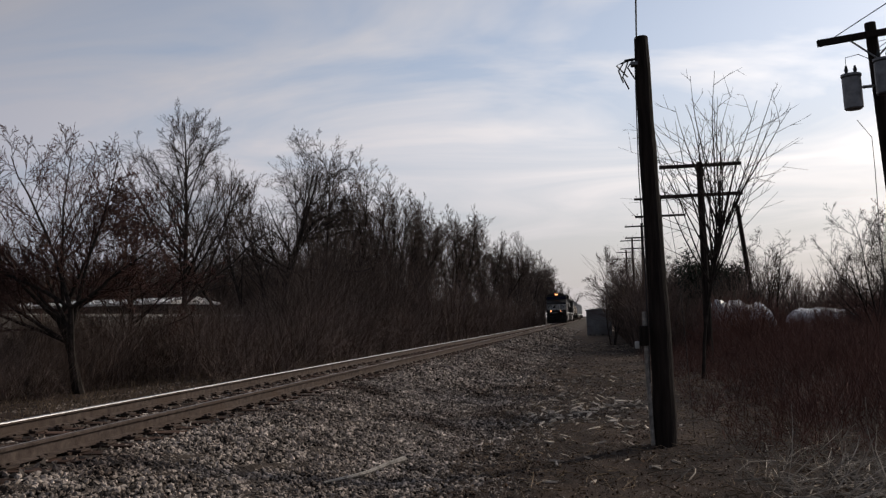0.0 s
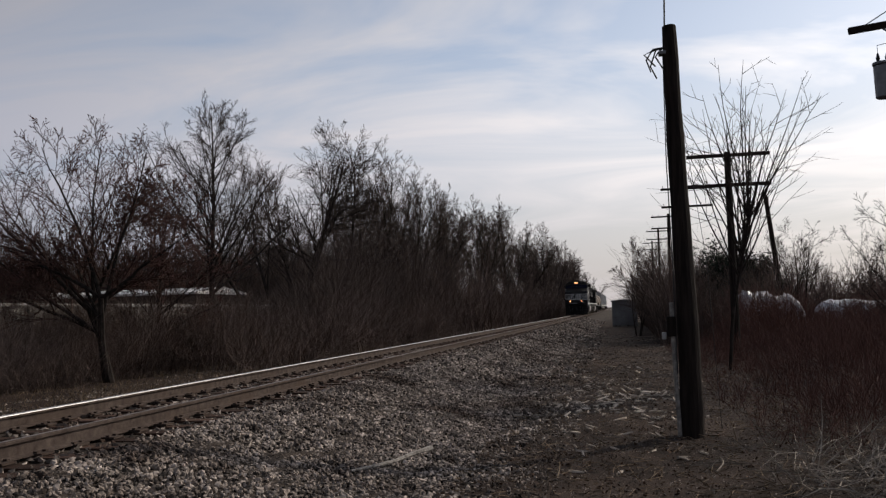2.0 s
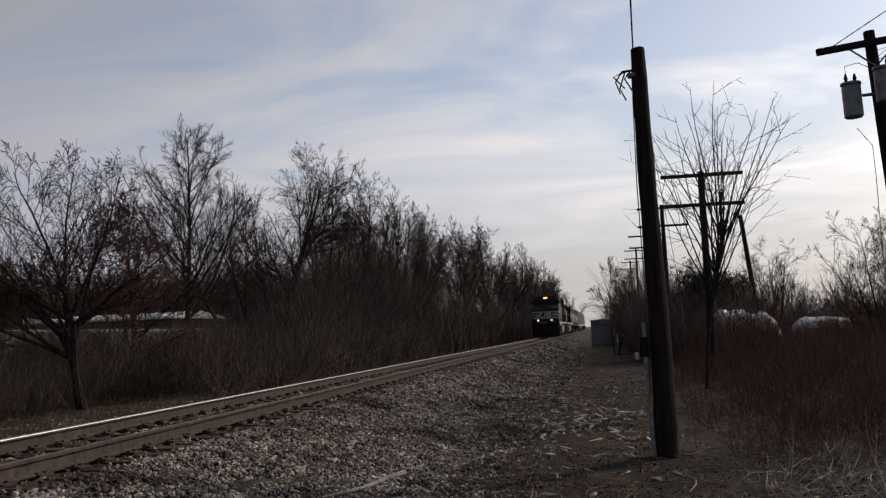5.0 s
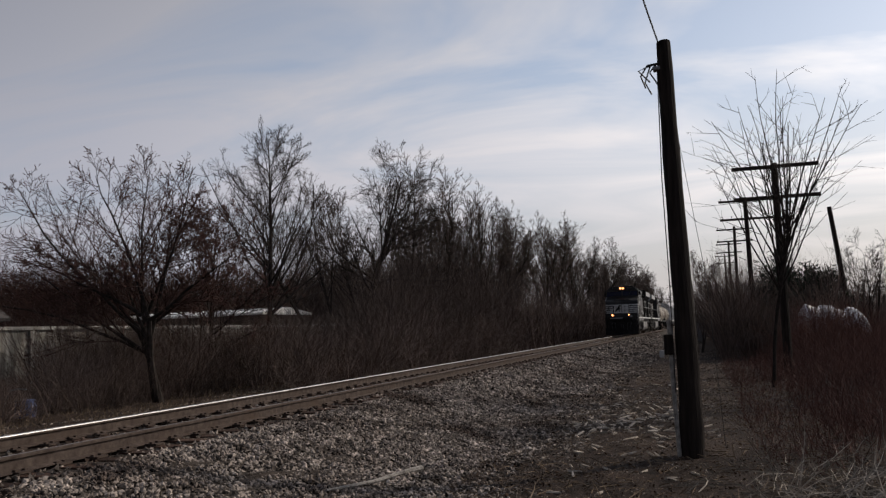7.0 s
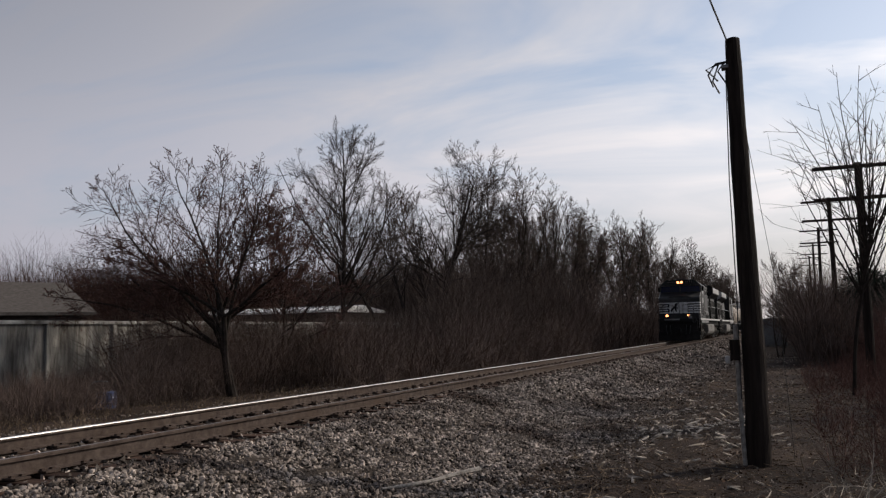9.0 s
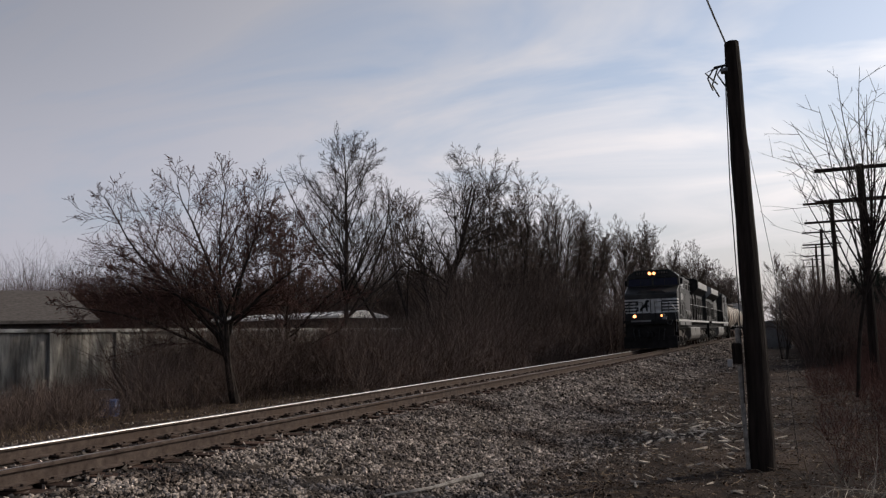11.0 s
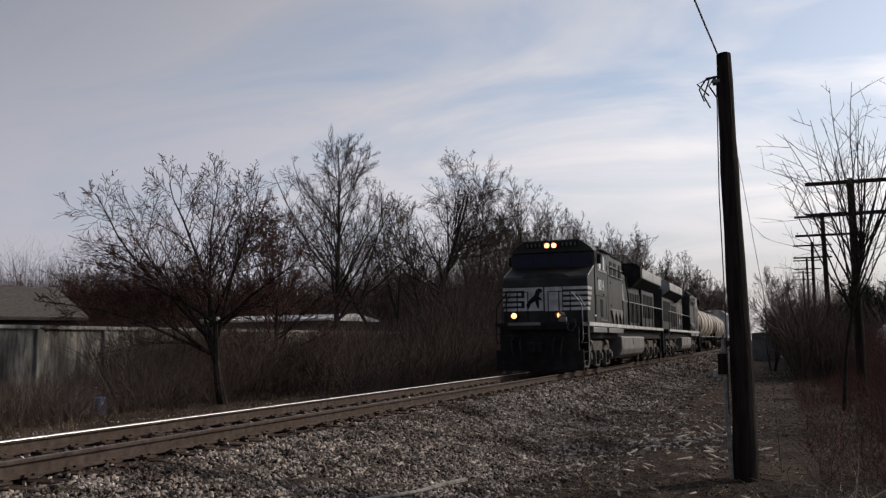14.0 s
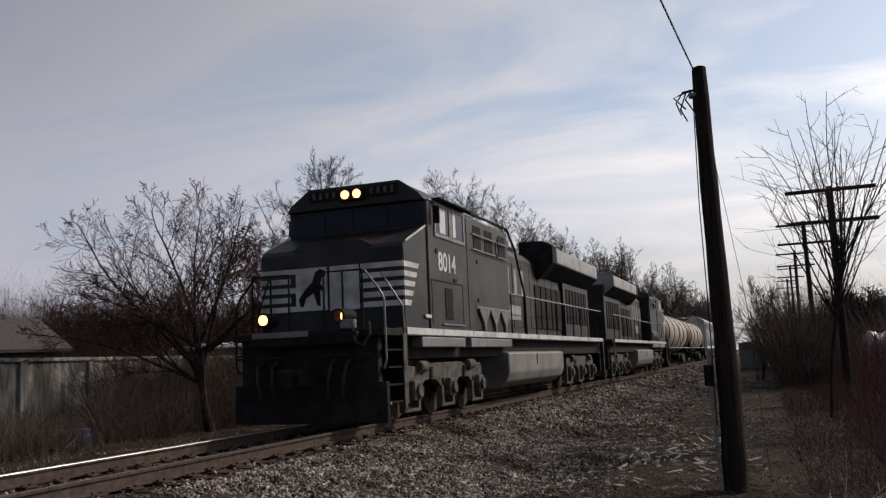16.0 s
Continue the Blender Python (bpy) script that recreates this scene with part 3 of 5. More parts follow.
thicket("sapling_stand", 4600, (-85, -20, 79, 108), 7.0, 11.5, 0.06, SAPLING, 13, "stand of thin leafless saplings behind the wall", 0.16, 9)
thicket("woodland_brush", 2400, (-85, -20, 77, 115), 4.5, 8.0, 0.06, BRUSHL, 9, "dark leafless undergrowth behind the wall", 0.25, 6)
thicket("sapling_stand", 3800, (-120, -44, 66, 104), 4.5, 9.0, 0.055, TWIG, 16, "distant leafless woodland behind the house", 0.35, 11)
thicket("woodland_brush", 1700, (-43, -32, 43.5, 53), 5.5, 8.8, 0.018, TWIGR, 18, "dark leafless thicket behind the house", 0.3, 12)
thicket("woodland_brush", 2200, (14, 80, 82, 120), 3.5, 7.0, 0.05, BRUSHL, 10, "dark leafless scrub beyond the field", 0.2, 7)

# Unseen stems, added behind the camera to block the low rear sky.
thicket("sapling_stand", 900, (-60, 60, -75, -28), 6.0, 12.0, 0.14, TWIG, 14, "unseen added stems that block the sky behind the camera", 0.1, 10)
thicket("sapling_stand", 1700, (22, 60, 40, 72), 2.5, 5.2, 0.016, SAPLING, 15, "thin leafless scrub along the field edge", 0.15, 9)

# ---- trees ----


def tree(name, x, y, h, seed, spec, label, twig=TWIG, buds=False, fine=(7, 5, 4), thin=0.0055, taper=0.6, crook=0.12, dirs=None):
    """Trunk, limbs, branches and twigs. spec: trunk radius, first limb, limbs, limb angle, limb length, up bend, stems, lean.
    dirs: main limbs leaving a short trunk's top, each a direction and a length."""
    rng = np.random.default_rng(seed)
    r, t0, limbs, ang, lf, up, stems, lean = spec
    root = empty(name, pose(x, y, float(ground_height(np.float64(x), np.float64(y))) - 0.05))
    d = np.tile(np.array([[0, 0, 1.0]]), (stems, 1)) + rng.normal(0, 0.07 + 0.16 * (stems > 1), (stems, 3)) + np.array([lean[0], lean[1], 0])
    d /= np.linalg.norm(d, axis=1, keepdims=True)
    trunk = sprout(rng, np.zeros((stems, 3)) + rng.normal(0, 0.12 * (stems > 1), (stems, 3)) * np.array([1, 1, 0]), d, np.full(stems, h) * rng.uniform(0.86, 1.0, stems), np.full(stems, r), 9, 0.03, 0.045, 0.6 if dirs else 0.12)
    n2, n3, n4 = fine
    if dirs:
        dv = np.array([q[:3] for q in dirs], float)
        dv /= np.linalg.norm(dv, axis=1, keepdims=True)
        at = trunk[0][np.arange(len(dirs)) % stems, 5 + np.arange(len(dirs)) % 4]
        l1 = sprout(rng, at, dv, np.array([q[3] for q in dirs]), np.full(len(dirs), r * 0.5), 8, up, crook * 0.6, 0.2)
    else:
        l1 = grow(rng, trunk, limbs, t0, 0.97, lf, ang, 7, up, crook, 0.5, 0.25, taper=taper)
    l2 = grow(rng, l1, n2, 0.15, 0.98, 0.44, 42, 5, up * 0.8, crook * 0.9, 0.55, 0.35, thin * 1.8, taper=0.75)
    l3 = grow(rng, l2, n3, 0.15, 0.98, 0.48, 40, 4, up * 0.6, crook * 0.8, 0.6, 0.45, thin * 1.3, taper=0.7)
    tubes("trunk", [trunk, l1], BARK, root, 7)
    groups = [l2, l3]
    if n4:
        l4 = grow(rng, l3, n4, 0.15, 1.0, 0.50, 36, 2, 0.03, 0.1, 0.7, 0.5, thin)
        groups.append(l4)
    tubes("crown", groups, twig, root)
    if buds:
        l5 = grow(rng, l4, 2, 0.3, 1.0, 0.14, 30, 2, 0.1, 0.1, 1.0, 0.4, 0.0125)
        tubes("blossom", [l5], BUD, root)
    tagged(root, label, "tree")
    return root


SPREAD = ((-0.95, -0.10, 0.36, 5.9), (-0.88, 0.25, 0.50, 6.0), (-0.66, -0.2, 0.72, 6.2), (-0.44, 0.25, 0.95, 5.8), (-0.12, -0.25, 1.0, 5.6), (0.18, 0.15, 1.0, 5.1), (0.55, -0.15, 0.85, 4.2), (0.85, 0.1, 0.5, 3.4), (-0.9, -0.4, 0.55, 4.4), (-0.5, 0.4, 0.75, 3.8), (0.6, 0.4, 0.6, 3.0), (-0.78, 0.0, 0.58, 5.2))
tree("budding_tree", -8.8, 23.6, 2.9, 41, (0.13, 0.26, 14, 56, 0.74, 0.025, 2, (-0.04, -0.1)), "spreading leafless tree with reddish buds beside the track", TWIGR, True, (15, 9, 4), 0.0066, dirs=SPREAD)
tree("budding_tree", -10.6, 29.5, 6.6, 42, (0.09, 0.15, 18, 48, 0.55, 0.06, 2, (0.03, 0.0)), "smaller leafless tree with reddish buds", TWIGR, True, thin=0.006)
tree("bare_tree", -15.2, 42.5, 13.2, 43, (0.19, 0.22, 34, 42, 0.46, 0.08, 1, (0, 0)), "tall slender leafless tree with an upright crown", fine=(9, 7, 4), thin=0.0065, taper=0.85, crook=0.09)
tree("bare_tree", -16.0, 56.5, 13.0, 44, (0.27, 0.36, 17, 50, 0.46, 0.055, 2, (0.02, 0.0)), "large leafless tree with heavy forked limbs and a rounded crown", fine=(9, 7, 4), thin=0.0075, taper=0.55, crook=0.2)
tree("bare_tree", -15.4, 51.0, 10.4, 45, (0.17, 0.35, 14, 46, 0.46, 0.06, 1, (-0.55, -0.1)), "leaning leafless tree with a crooked fork", fine=(8, 6, 4), thin=0.007, taper=0.6, crook=0.18)
rr = random.Random(5)
kinds = [tree("woodland_tree", -15.0 + i * 0.6, 72 + i * 6.0, 13.0 + (i % 3) * 0.7, 60 + i, (0.14, 0.24, 22, 27, 0.34, 0.09, 1 + i % 2, (0, 0)), "slim upright leafless woodland tree", SAPLING, fine=(7, 4, 2), thin=0.0105, taper=0.62, crook=0.08) for i in range(5)]
spots = []
for i in range(70):
    y = 66 + 1.35 * i + 0.034 * i * i + rr.uniform(-2, 2)
    edge = float(np.interp(y, [60, 93, 126, 160], [-15.0, -12.0, -8.0, -6.2]))
    spots.append((edge - abs(rr.gauss(0, 3.0)), y, rr.uniform(0.94, 1.15)))
for i in range(26):
    spots.append((rr.uniform(-40, -19), rr.uniform(81, 104), rr.uniform(0.6, 0.85)))
for i in range(26):
    spots.append((rr.uniform(-110, -40), rr.uniform(75, 115), rr.uniform(0.45, 0.66)))
for i, (x, y, s) in enumerate(spots):
    m = pose(x, y, FLAT, 0, 0, rr.uniform(0, 360)) @ Matrix.Diagonal((s * 1.05, s * 1.05, s, 1))
    copy_thing(kinds[i % 5], m)
for o in list(scene.objects):
    if o.name.startswith("woodland_tree"):
        o["group"] = "woodland trees beside the track"
# right-hand side
rf = random.Random(4)
FAN = tuple((math.sin(a) * 0.8, rf.uniform(-0.45, 0.45), math.cos(a), rf.uniform(3.2, 4.9)) for a in (math.radians(-33 + 71 * k / 24 + rf.uniform(-4, 4)) for k in range(25)))
tree("bare_tree", 9.0, 25.4, 4.4, 77, (0.055, 0.38, 15, 16, 1.2, 0.03, 1, (0.0, 0.0)), "slender leafless tree with a fan of long bare shoots", fine=(5, 2, 0), thin=0.0055, crook=0.06, dirs=FAN)
tree("shrub_tree", 15.5, 31.0, 4.6, 72, (0.06, 0.1, 8, 36, 0.6, 0.07, 3, (0.0, 0.0)), "leafless shrub with many thin upright stems", thin=0.0045)
tree("shrub_tree", 18.0, 36.0, 5.2, 73, (0.07, 0.1, 9, 36, 0.6, 0.07, 3, (0.0, 0.0)), "leafless shrub with many thin upright stems", thin=0.0045)
tree("shrub_tree", 21.5, 40.0, 5.6, 74, (0.07, 0.1, 9, 36, 0.6, 0.07, 3, (0.0, 0.0)), "leafless shrub with many thin upright stems", thin=0.0045)
tree("shrub_tree", 17.5, 60.0, 6.0, 75, (0.08, 0.1, 9, 36, 0.6, 0.07, 3, (0.0, 0.0)), "leafless shrub at the far side of the field", thin=0.006)
tree("shrub_tree", 7.1, 54.0, 4.9, 76, (0.05, 0.1, 9, 38, 0.6, 0.07, 3, (0.0, 0.0)), "pale leafless shrub at the end of the hedge", SAPLING, fine=(9, 6, 4), thin=0.007)

# evergreen clump by the telegraph poles


def evergreen(x, y, h, w, seed):
    rng = np.random.default_rng(seed)
    root = empty("evergreen_shrub", pose(x, y, FLAT))
    trunk = sprout(rng, np.zeros((1, 3)), np.array([[0, 0, 1.0]]), np.array([h * 0.8]), np.array([0.14]), 6, 0, 0.03)
    limb = grow(rng, trunk, 40, 0.05, 0.98, w, 62, 5, 0.03, 0.1, 0.4)
    tubes("trunk", [trunk, limb], BARK, root, 5)
    n = 5000
    li = rng.integers(0, len(limb[0]), n)
    lj = rng.integers(1, 5, n)
    st = limb[0][li, lj] + rng.normal(0, 0.22, (n, 3))
    d = rng.normal(0, 1, (n, 3)) + np.array([0, 0, 0.4])
    d /= np.linalg.norm(d, axis=1, keepdims=True)
    tubes("foliage", [sprout(rng, st, d, rng.uniform(0.12, 0.3, n), np.full(n, 0.032), 3, 0, 0.15)], NEEDLE, root)
    tagged(root, "dark rounded evergreen shrub under the telegraph poles", "shrub")


evergreen(11.3, 49.0, 5.2, 0.5, 81)
evergreen(13.3, 51.0, 4.8, 0.5, 82)

# ---- poles ----


def wire(name, a, b, sag, r, material, label, parent=None):
    pts = []
    for i in range(13):
        t = i / 12
        p = Vector(a).lerp(Vector(b), t)
        p.z -= sag * 4 * t * (1 - t)
        pts.append(p)
    ob = pipe(name, pts, r, material, parent, 5)
    if parent is None:
        tagged(ob, label, "cable")
    elif label:
        ob["label"] = label
    return ob


stub = empty("cut_pole", pose(7.03, 12.76, -0.82))
tagged(stub, "dark weathered cut-off timber pole leaning over the dirt strip", "utility pole")
bm = bmesh.new()
rings = 15
topv = Vector((-0.05, 0.20, 5.95))
pts, rad = [], []
for i in range(rings):
    t = i / (rings - 1)
    pts.append(topv * t + Vector((0.03 * math.sin(t * 5), 0, 0)) * (1 - t))
    rad.append((0.165 - 0.06 * t) * (1 + 0.035 * math.sin(i * 2.1)))
add_pipe(bm, pts, rad, 14)
for v in bm.verts:
    v.co += Vector(noise.noise_vector(v.co * 4)) * 0.012
part("shaft", bm, POLEWOOD, stub)
pipe("conduit", [(-0.17, -0.08, 0.02), (-0.20, -0.06, 1.0), (-0.21, -0.04, 1.9)], 0.03, GREYWOOD, stub, 8, "grey timber batten on the pole's foot")
pipe("ground_wire", [(-0.17, -0.1, 0.9), (-0.165, -0.05, 2.4), (-0.185, 0.05, 3.9), (-0.16, 0.15, 5.5)], 0.008, WIREM, stub, 5)
pipe("guy_wire", [(0.06, 0.15, 4.6), (0.33, 0.3, 2.5), (0.45, 0.5, 0.05)], 0.004, WIREM, stub, 5)
box("bracket", (-0.22, -0.08, 0.10, 0.24, 5.52, 5.58), STEEL, stub)
for k, (ax, az) in enumerate(((-0.42, 5.36), (-0.36, 5.26), (-0.28, 5.40), (-0.45, 5.44))):
    pipe("loose_wire", [(-0.13, 0.18, 5.64), (ax * 0.7, 0.16, 5.62 - 0.01 * k), (ax * 0.95, 0.14, az + 0.1), (ax * 0.8 + 0.03 * k, 0.16, az - 0.08)], 0.012, WIREM, stub, 5)
box("meter_box", (-0.29, -0.16, -0.12, 0.0, 1.42, 1.70), POLEWOOD, stub, 0.015, "small dark meter box")
box("white_tag", (-0.36, -0.295, -0.06, -0.02, 1.38, 1.48), WHITE, stub, 0.01, "small white plate")
wire("service_drop", (-0.12, 0.16, 5.92), (-0.95, -17, 6.3), 0.2, 0.012, WIREM, "thin twisted service wire", stub)


def telegraph(x, y, top, arms, half, seed, lean=0.0):
    root = empty("telegraph_pole", pose(x, y, FLAT))
    tagged(root, "old timber telegraph pole with two crossarms and glass insulators", "telegraph pole", group="telegraph poles along the track")
    h = top - FLAT
    pipe("pole", [(lean * h * t, 0, h * t) for t in (0, 0.3, 0.6, 1)], [0.15, 0.14, 0.125, 0.11], POLEWOOD, root, 10)
    for z in arms:
        zz = z - FLAT
        arm = box("crossarm", (lean * zz - half, lean * zz + half, -0.2, -0.09, zz - 0.06, zz + 0.06), POLEWOOD, root)
        for k in range(6):
            u = -half + 0.12 + k * (2 * half - 0.24) / 5
            if abs(u) < 0.15 or (k + seed) % 4 == 0:
                continue
            bm = bmesh.new()
            add_pipe(bm, [(lean * zz + u, -0.145, zz + 0.06), (lean * zz + u, -0.145, zz + 0.12), (lean * zz + u, -0.145, zz + 0.16), (lean * zz + u, -0.145, zz + 0.19)], [0.012, 0.012, 0.035, 0.02], 7)
            part("insulator", bm, STEEL, arm)
    return root


telegraph(9.9, 31.2, 6.28, (6.14, 5.1), 1.38, 0)
telegraph(9.95, 50.0, 7.7, (7.5, 6.5), 1.38, 1, -0.01)
telegraph(10.05, 74.0, 8.6, (8.35, 7.4), 1.4, 2, 0.01)
telegraph(10.6, 105.0, 10.0, (9.75, 8.8), 1.4, 3)
telegraph(10.9, 135.0, 10.8, (10.5, 9.5), 1.4, 1)

up_ = empty("transformer_pole", pose(14.45, 25, -0.5) @ Matrix.Scale(1.25, 4))
tagged(up_, "leaning timber utility pole carrying three dark transformers", "utility pole")
pipe("pole", [(0.03, 0, -0.5), (-0.16, 0, 2.6), (-0.33, 0, 5.2), (-0.47, 0, 7.45)], [0.17, 0.155, 0.135, 0.115], POLEWOOD, up_, 12)
arm = part("crossarm", add_box(bmesh.new(), -1.18, 1.18, -0.06, 0.06, -0.07, 0.07, 0.01), POLEWOOD, up_)
arm.matrix_basis = pose(-0.45, -0.18, 7.15, 0, -6, 0)
for s in (-1, 1):
    pipe("brace", [(-0.45 + s * 0.5, -0.2, 7.08 + s * 0.05), (-0.42, -0.15, 6.62)], 0.02, STEEL, up_, 6)
for k, (dx, dy, dz) in enumerate(((-0.62, -0.25, 5.5), (0.0, -0.42, 5.75), (0.5, -0.25, 5.72))):
    can = cyl("transformer", (-0.36 + dx, dy, dz), (-0.38 + dx, dy, dz + 0.72), 0.195, STEEL, up_, 18, 0.03, "dark steel transformer can")
    cyl("lid", (-0.38 + dx, dy, dz + 0.72), (-0.38 + dx, dy, dz + 0.77), 0.21, STEEL, can, 18)
    for b in (-0.09, 0.09):
        bm = bmesh.new()
        add_pipe(bm, [(-0.38 + dx + b, dy, dz + 0.77 + 0.05 * j) for j in range(5)], [0.045, 0.03, 0.045, 0.03, 0.02], 8)
        part("bushing", bm, WIREM, can)
    pipe("jumper", [(-0.38 + dx - 0.09, dy, dz + 0.97), (-0.5 + dx, dy - 0.1, dz + 1.12), (-0.2 + dx, dy, dz + 1.2), (-0.42, -0.1, dz + 1.05)], 0.008, WIREM, up_, 5)
    pipe("mount", [(-0.37 + dx * 0.6, dy * 0.6, dz + 0.5), (-0.36, 0, dz + 0.55)], 0.035, STEEL, up_, 6)
pipe("hanging_wire", [(-0.9, -0.1, 5.3), (-0.62, -0.1, 4.9), (-0.60, -0.1, 4.2), (-0.60, -0.1, 2.0)], 0.008, WIREM, up_, 5)
wire("power_line", (-1.3, -0.2, 7.12), (11.8, -24, 12.8), 0.3, 0.011, WIREM, "thin overhead power line", up_)
wire("power_line", (0.1, -0.2, 7.3), (13.8, -22, 12.4), 0.3, 0.011, WIREM, "thin overhead power line", up_)
leaner = empty("bare_pole", pose(14.9, 50.4, FLAT))
tagged(leaner, "thin leaning timber pole without crossarms", "utility pole")
pipe("pole", [(0, 0, 0), (-0.4, 0, 4.0), (-0.78, 0, 7.7)], [0.15, 0.14, 0.12], POLEWOOD, leaner, 10)

# small white-topped meter box and a relay cabinet further on
cab_ = empty("relay_cabinet", pose(6.3, 80, -0.75))
tagged(cab_, "grey sheet-metal railway relay cabinet beside the track", "equipment cabinet")
box("body", (-1.1, 1.1, -0.8, 0.8, 0.15, 2.25), GREYPAINT, cab_, 0.02)
prism("roof", [(-1.2, 2.25), (1.2, 2.25), (1.2, 2.32), (0, 2.45), (-1.2, 2.32)], -0.9, 0.9, "y", GREYPAINT, cab_)
box("door", (-0.5, 0.5, -0.83, -0.8, 0.25, 2.1), GREYPAINT, cab_, 0.008)
box("base", (-1.1, 1.1, -0.8, 0.8, 0.0, 0.15), CONCRETE, cab_, 0.0)
# ---- far side: wall, house, sheds ----
wall = empty("wall_north")
tagged(wall, "long low stained concrete wall with a pale coping", "wall", kind="structure")
for i in range(16):
    y0 = 4 + i * 3.0
    box("wall_panel", (-15.25, -15.0, y0 + 0.015, y0 + 2.985, -1.0, 1.62), CONCRETE, wall, 0.012)
    box("coping", (-15.34, -14.9, y0 + 0.006, y0 + 2.994, 1.62, 1.74), COPING, wall, 0.015, "pale concrete coping")
    box("pilaster", (-15.0, -14.9, y0 - 0.12, y0 + 0.12, -1.0, 1.61), CONCRETE, wall, 0.01)


def shed(name, m, L, W, eave, ridge, roofm, wallm, label, over=0.5, hip=0.0):
    root = empty(name, m)
    tagged(root, label, "building")
    box("wall", (-L / 2, L / 2, -W / 2, W / 2, 0, eave), wallm, root, 0.02)
    bm = bmesh.new()
    a, b = L / 2 + over, W / 2 + over
    lo = [bm.verts.new(p) for p in ((-a, -b, eave - 0.1), (a, -b, eave - 0.1), (a, b, eave - 0.1), (-a, b, eave - 0.1))]
    lo2 = [bm.verts.new((v.co.x, v.co.y, eave + 0.06)) for v in lo]
    r1, r2 = bm.verts.new((-a + hip, 0, ridge)), bm.verts.new((a - hip, 0, ridge))
    bm.faces.new(lo[::-1])
    for i in range(4):
        bm.faces.new((lo[i], lo[(i + 1) % 4], lo2[(i + 1) % 4], lo2[i]))
    bm.faces.new((lo2[0], lo2[1], r2, r1)), bm.faces.new((lo2[2], lo2[3], r1, r2))
    bm.faces.new((lo2[1], lo2[2], r2)), bm.faces.new((lo2[3], lo2[0], r1))
    part("roof", bm, roofm, root)
    for i in range(3):
        u = -L / 2 + L * (i + 0.5) / 3
        w = box("window", (u - 0.5, u + 0.5, -W / 2 - 0.05, -W / 2 + 0.02, 0.9, 2.0), GLASS, root, 0.01)
        box("frame", (u - 0.58, u + 0.58, -W / 2 - 0.03, -W / 2 + 0.01, 0.82, 2.08), WHITE, w, 0.005)
    return root


shed("house", pose(-35.0, 32.5, FLAT, 0, 0, 58), 14.5, 9, 3.3, 5.2, SHINGLE, SIDING, "low house with a grey shingled gable roof behind the wall", 0.6, 0.5)
shed("metal_shed", pose(-32.4, 64.0, FLAT, 0, 0, -3), 15.0, 7, 3.75, 4.25, SHEET, DARKWALL, "long low shed with a bright sheet-metal roof behind the trees", 0.4)

# barrel, bent tube and bench at the foot of the wall
brl = empty("barrel", pose(-9.6, 18.8, FLAT))
tagged(brl, "dark blue plastic barrel standing in the weeds", "barrel")
bm = bmesh.new()
add_pipe(bm, [(0, 0, z) for z in (0, 0.03, 0.16, 0.18, 0.33, 0.35, 0.47, 0.5)], [0.22, 0.25, 0.26, 0.27, 0.27, 0.26, 0.25, 0.21], 18)
part("drum", bm, BLUE, brl)
tb = pipe("bent_tube", [(-10.15, 18.6, FLAT), (-10.05, 18.6, -0.3), (-9.9, 18.6, -0.06), (-9.6, 18.55, -0.02), (-9.3, 18.5, -0.03)], 0.02, STEEL)
tagged(tb, "bent pale metal tube beside the barrel", "tube")
bench = empty("barrier_rail", pose(-13.2, 17.4, FLAT))
tagged(bench, "low pale metal barrier in the weeds", "barrier")
for z in (0.55, 0.95):
    pipe("rail", [(0, -3.0, z), (0, 0.9, z)], 0.035, STEEL, bench, 8)
for yy in (-2.5, -0.8, 0.8):
    pipe("post", [(0, yy, 0), (0, yy, 1.05)], 0.035, STEEL, bench, 8)

# white sheeted heaps beyond the field


def heap(x, y, L, W, H, seed):
    rng = np.random.default_rng(seed)
    nx, ny = 26, 14
    u, v = np.meshgrid(np.linspace(-1, 1, nx), np.linspace(-1, 1, ny), indexing="ij")
    z = H * np.clip((1 - np.abs(u) ** 12) * (1 - np.abs(v) ** 6), 0, 1) * (0.9 - 0.10 * u + 0.03 * np.sin(u * 9 + seed) - 0.10 * np.abs(v)) + rng.normal(0, 0.045, u.shape)
    P = np.stack([u * L / 2, v * W / 2, z - 0.06], -1)
    kk = (np.arange(nx - 1)[:, None] * ny + np.arange(ny - 1)[None]).ravel()
    ob = raw_mesh("plastic_sheet", P, np.stack([kk, kk + ny, kk + ny + 1, kk + 1], 1), TARP, smooth=False)
    ob.matrix_basis = pose(x, y, FLAT + 0.1, 0, 0, 12)
    tagged(ob, "long low heap under a crumpled white plastic sheet", "heap")


heap(13.1, 44.6, 3.2, 2.4, 2.5, 3)
heap(25.2, 75.0, 8.0, 3.5, 2.0, 4)

# ---- train ----


def wheelset(parent, y, r):
    ws = empty("wheelset", pose(0, y, r))
    ws.parent = parent
    for s in (-1, 1):
        bm = bmesh.new()
        add_pipe(bm, [(s * 0.70, 0, 0), (s * 0.72, 0, 0), (s * 0.725, 0, 0), (s * 0.83, 0, 0)], [r * 0.9, r + 0.025, r, r - 0.006], 26)
        add_cyl(bm, (s * 0.83, 0, 0), (s * 0.86, 0, 0), r * 0.45, 16)
        part("wheel", bm, RUST, ws)
    cyl("axle", (-1.0, 0, 0), (1.0, 0, 0), 0.09, BLACK2, ws, 12)
    return ws


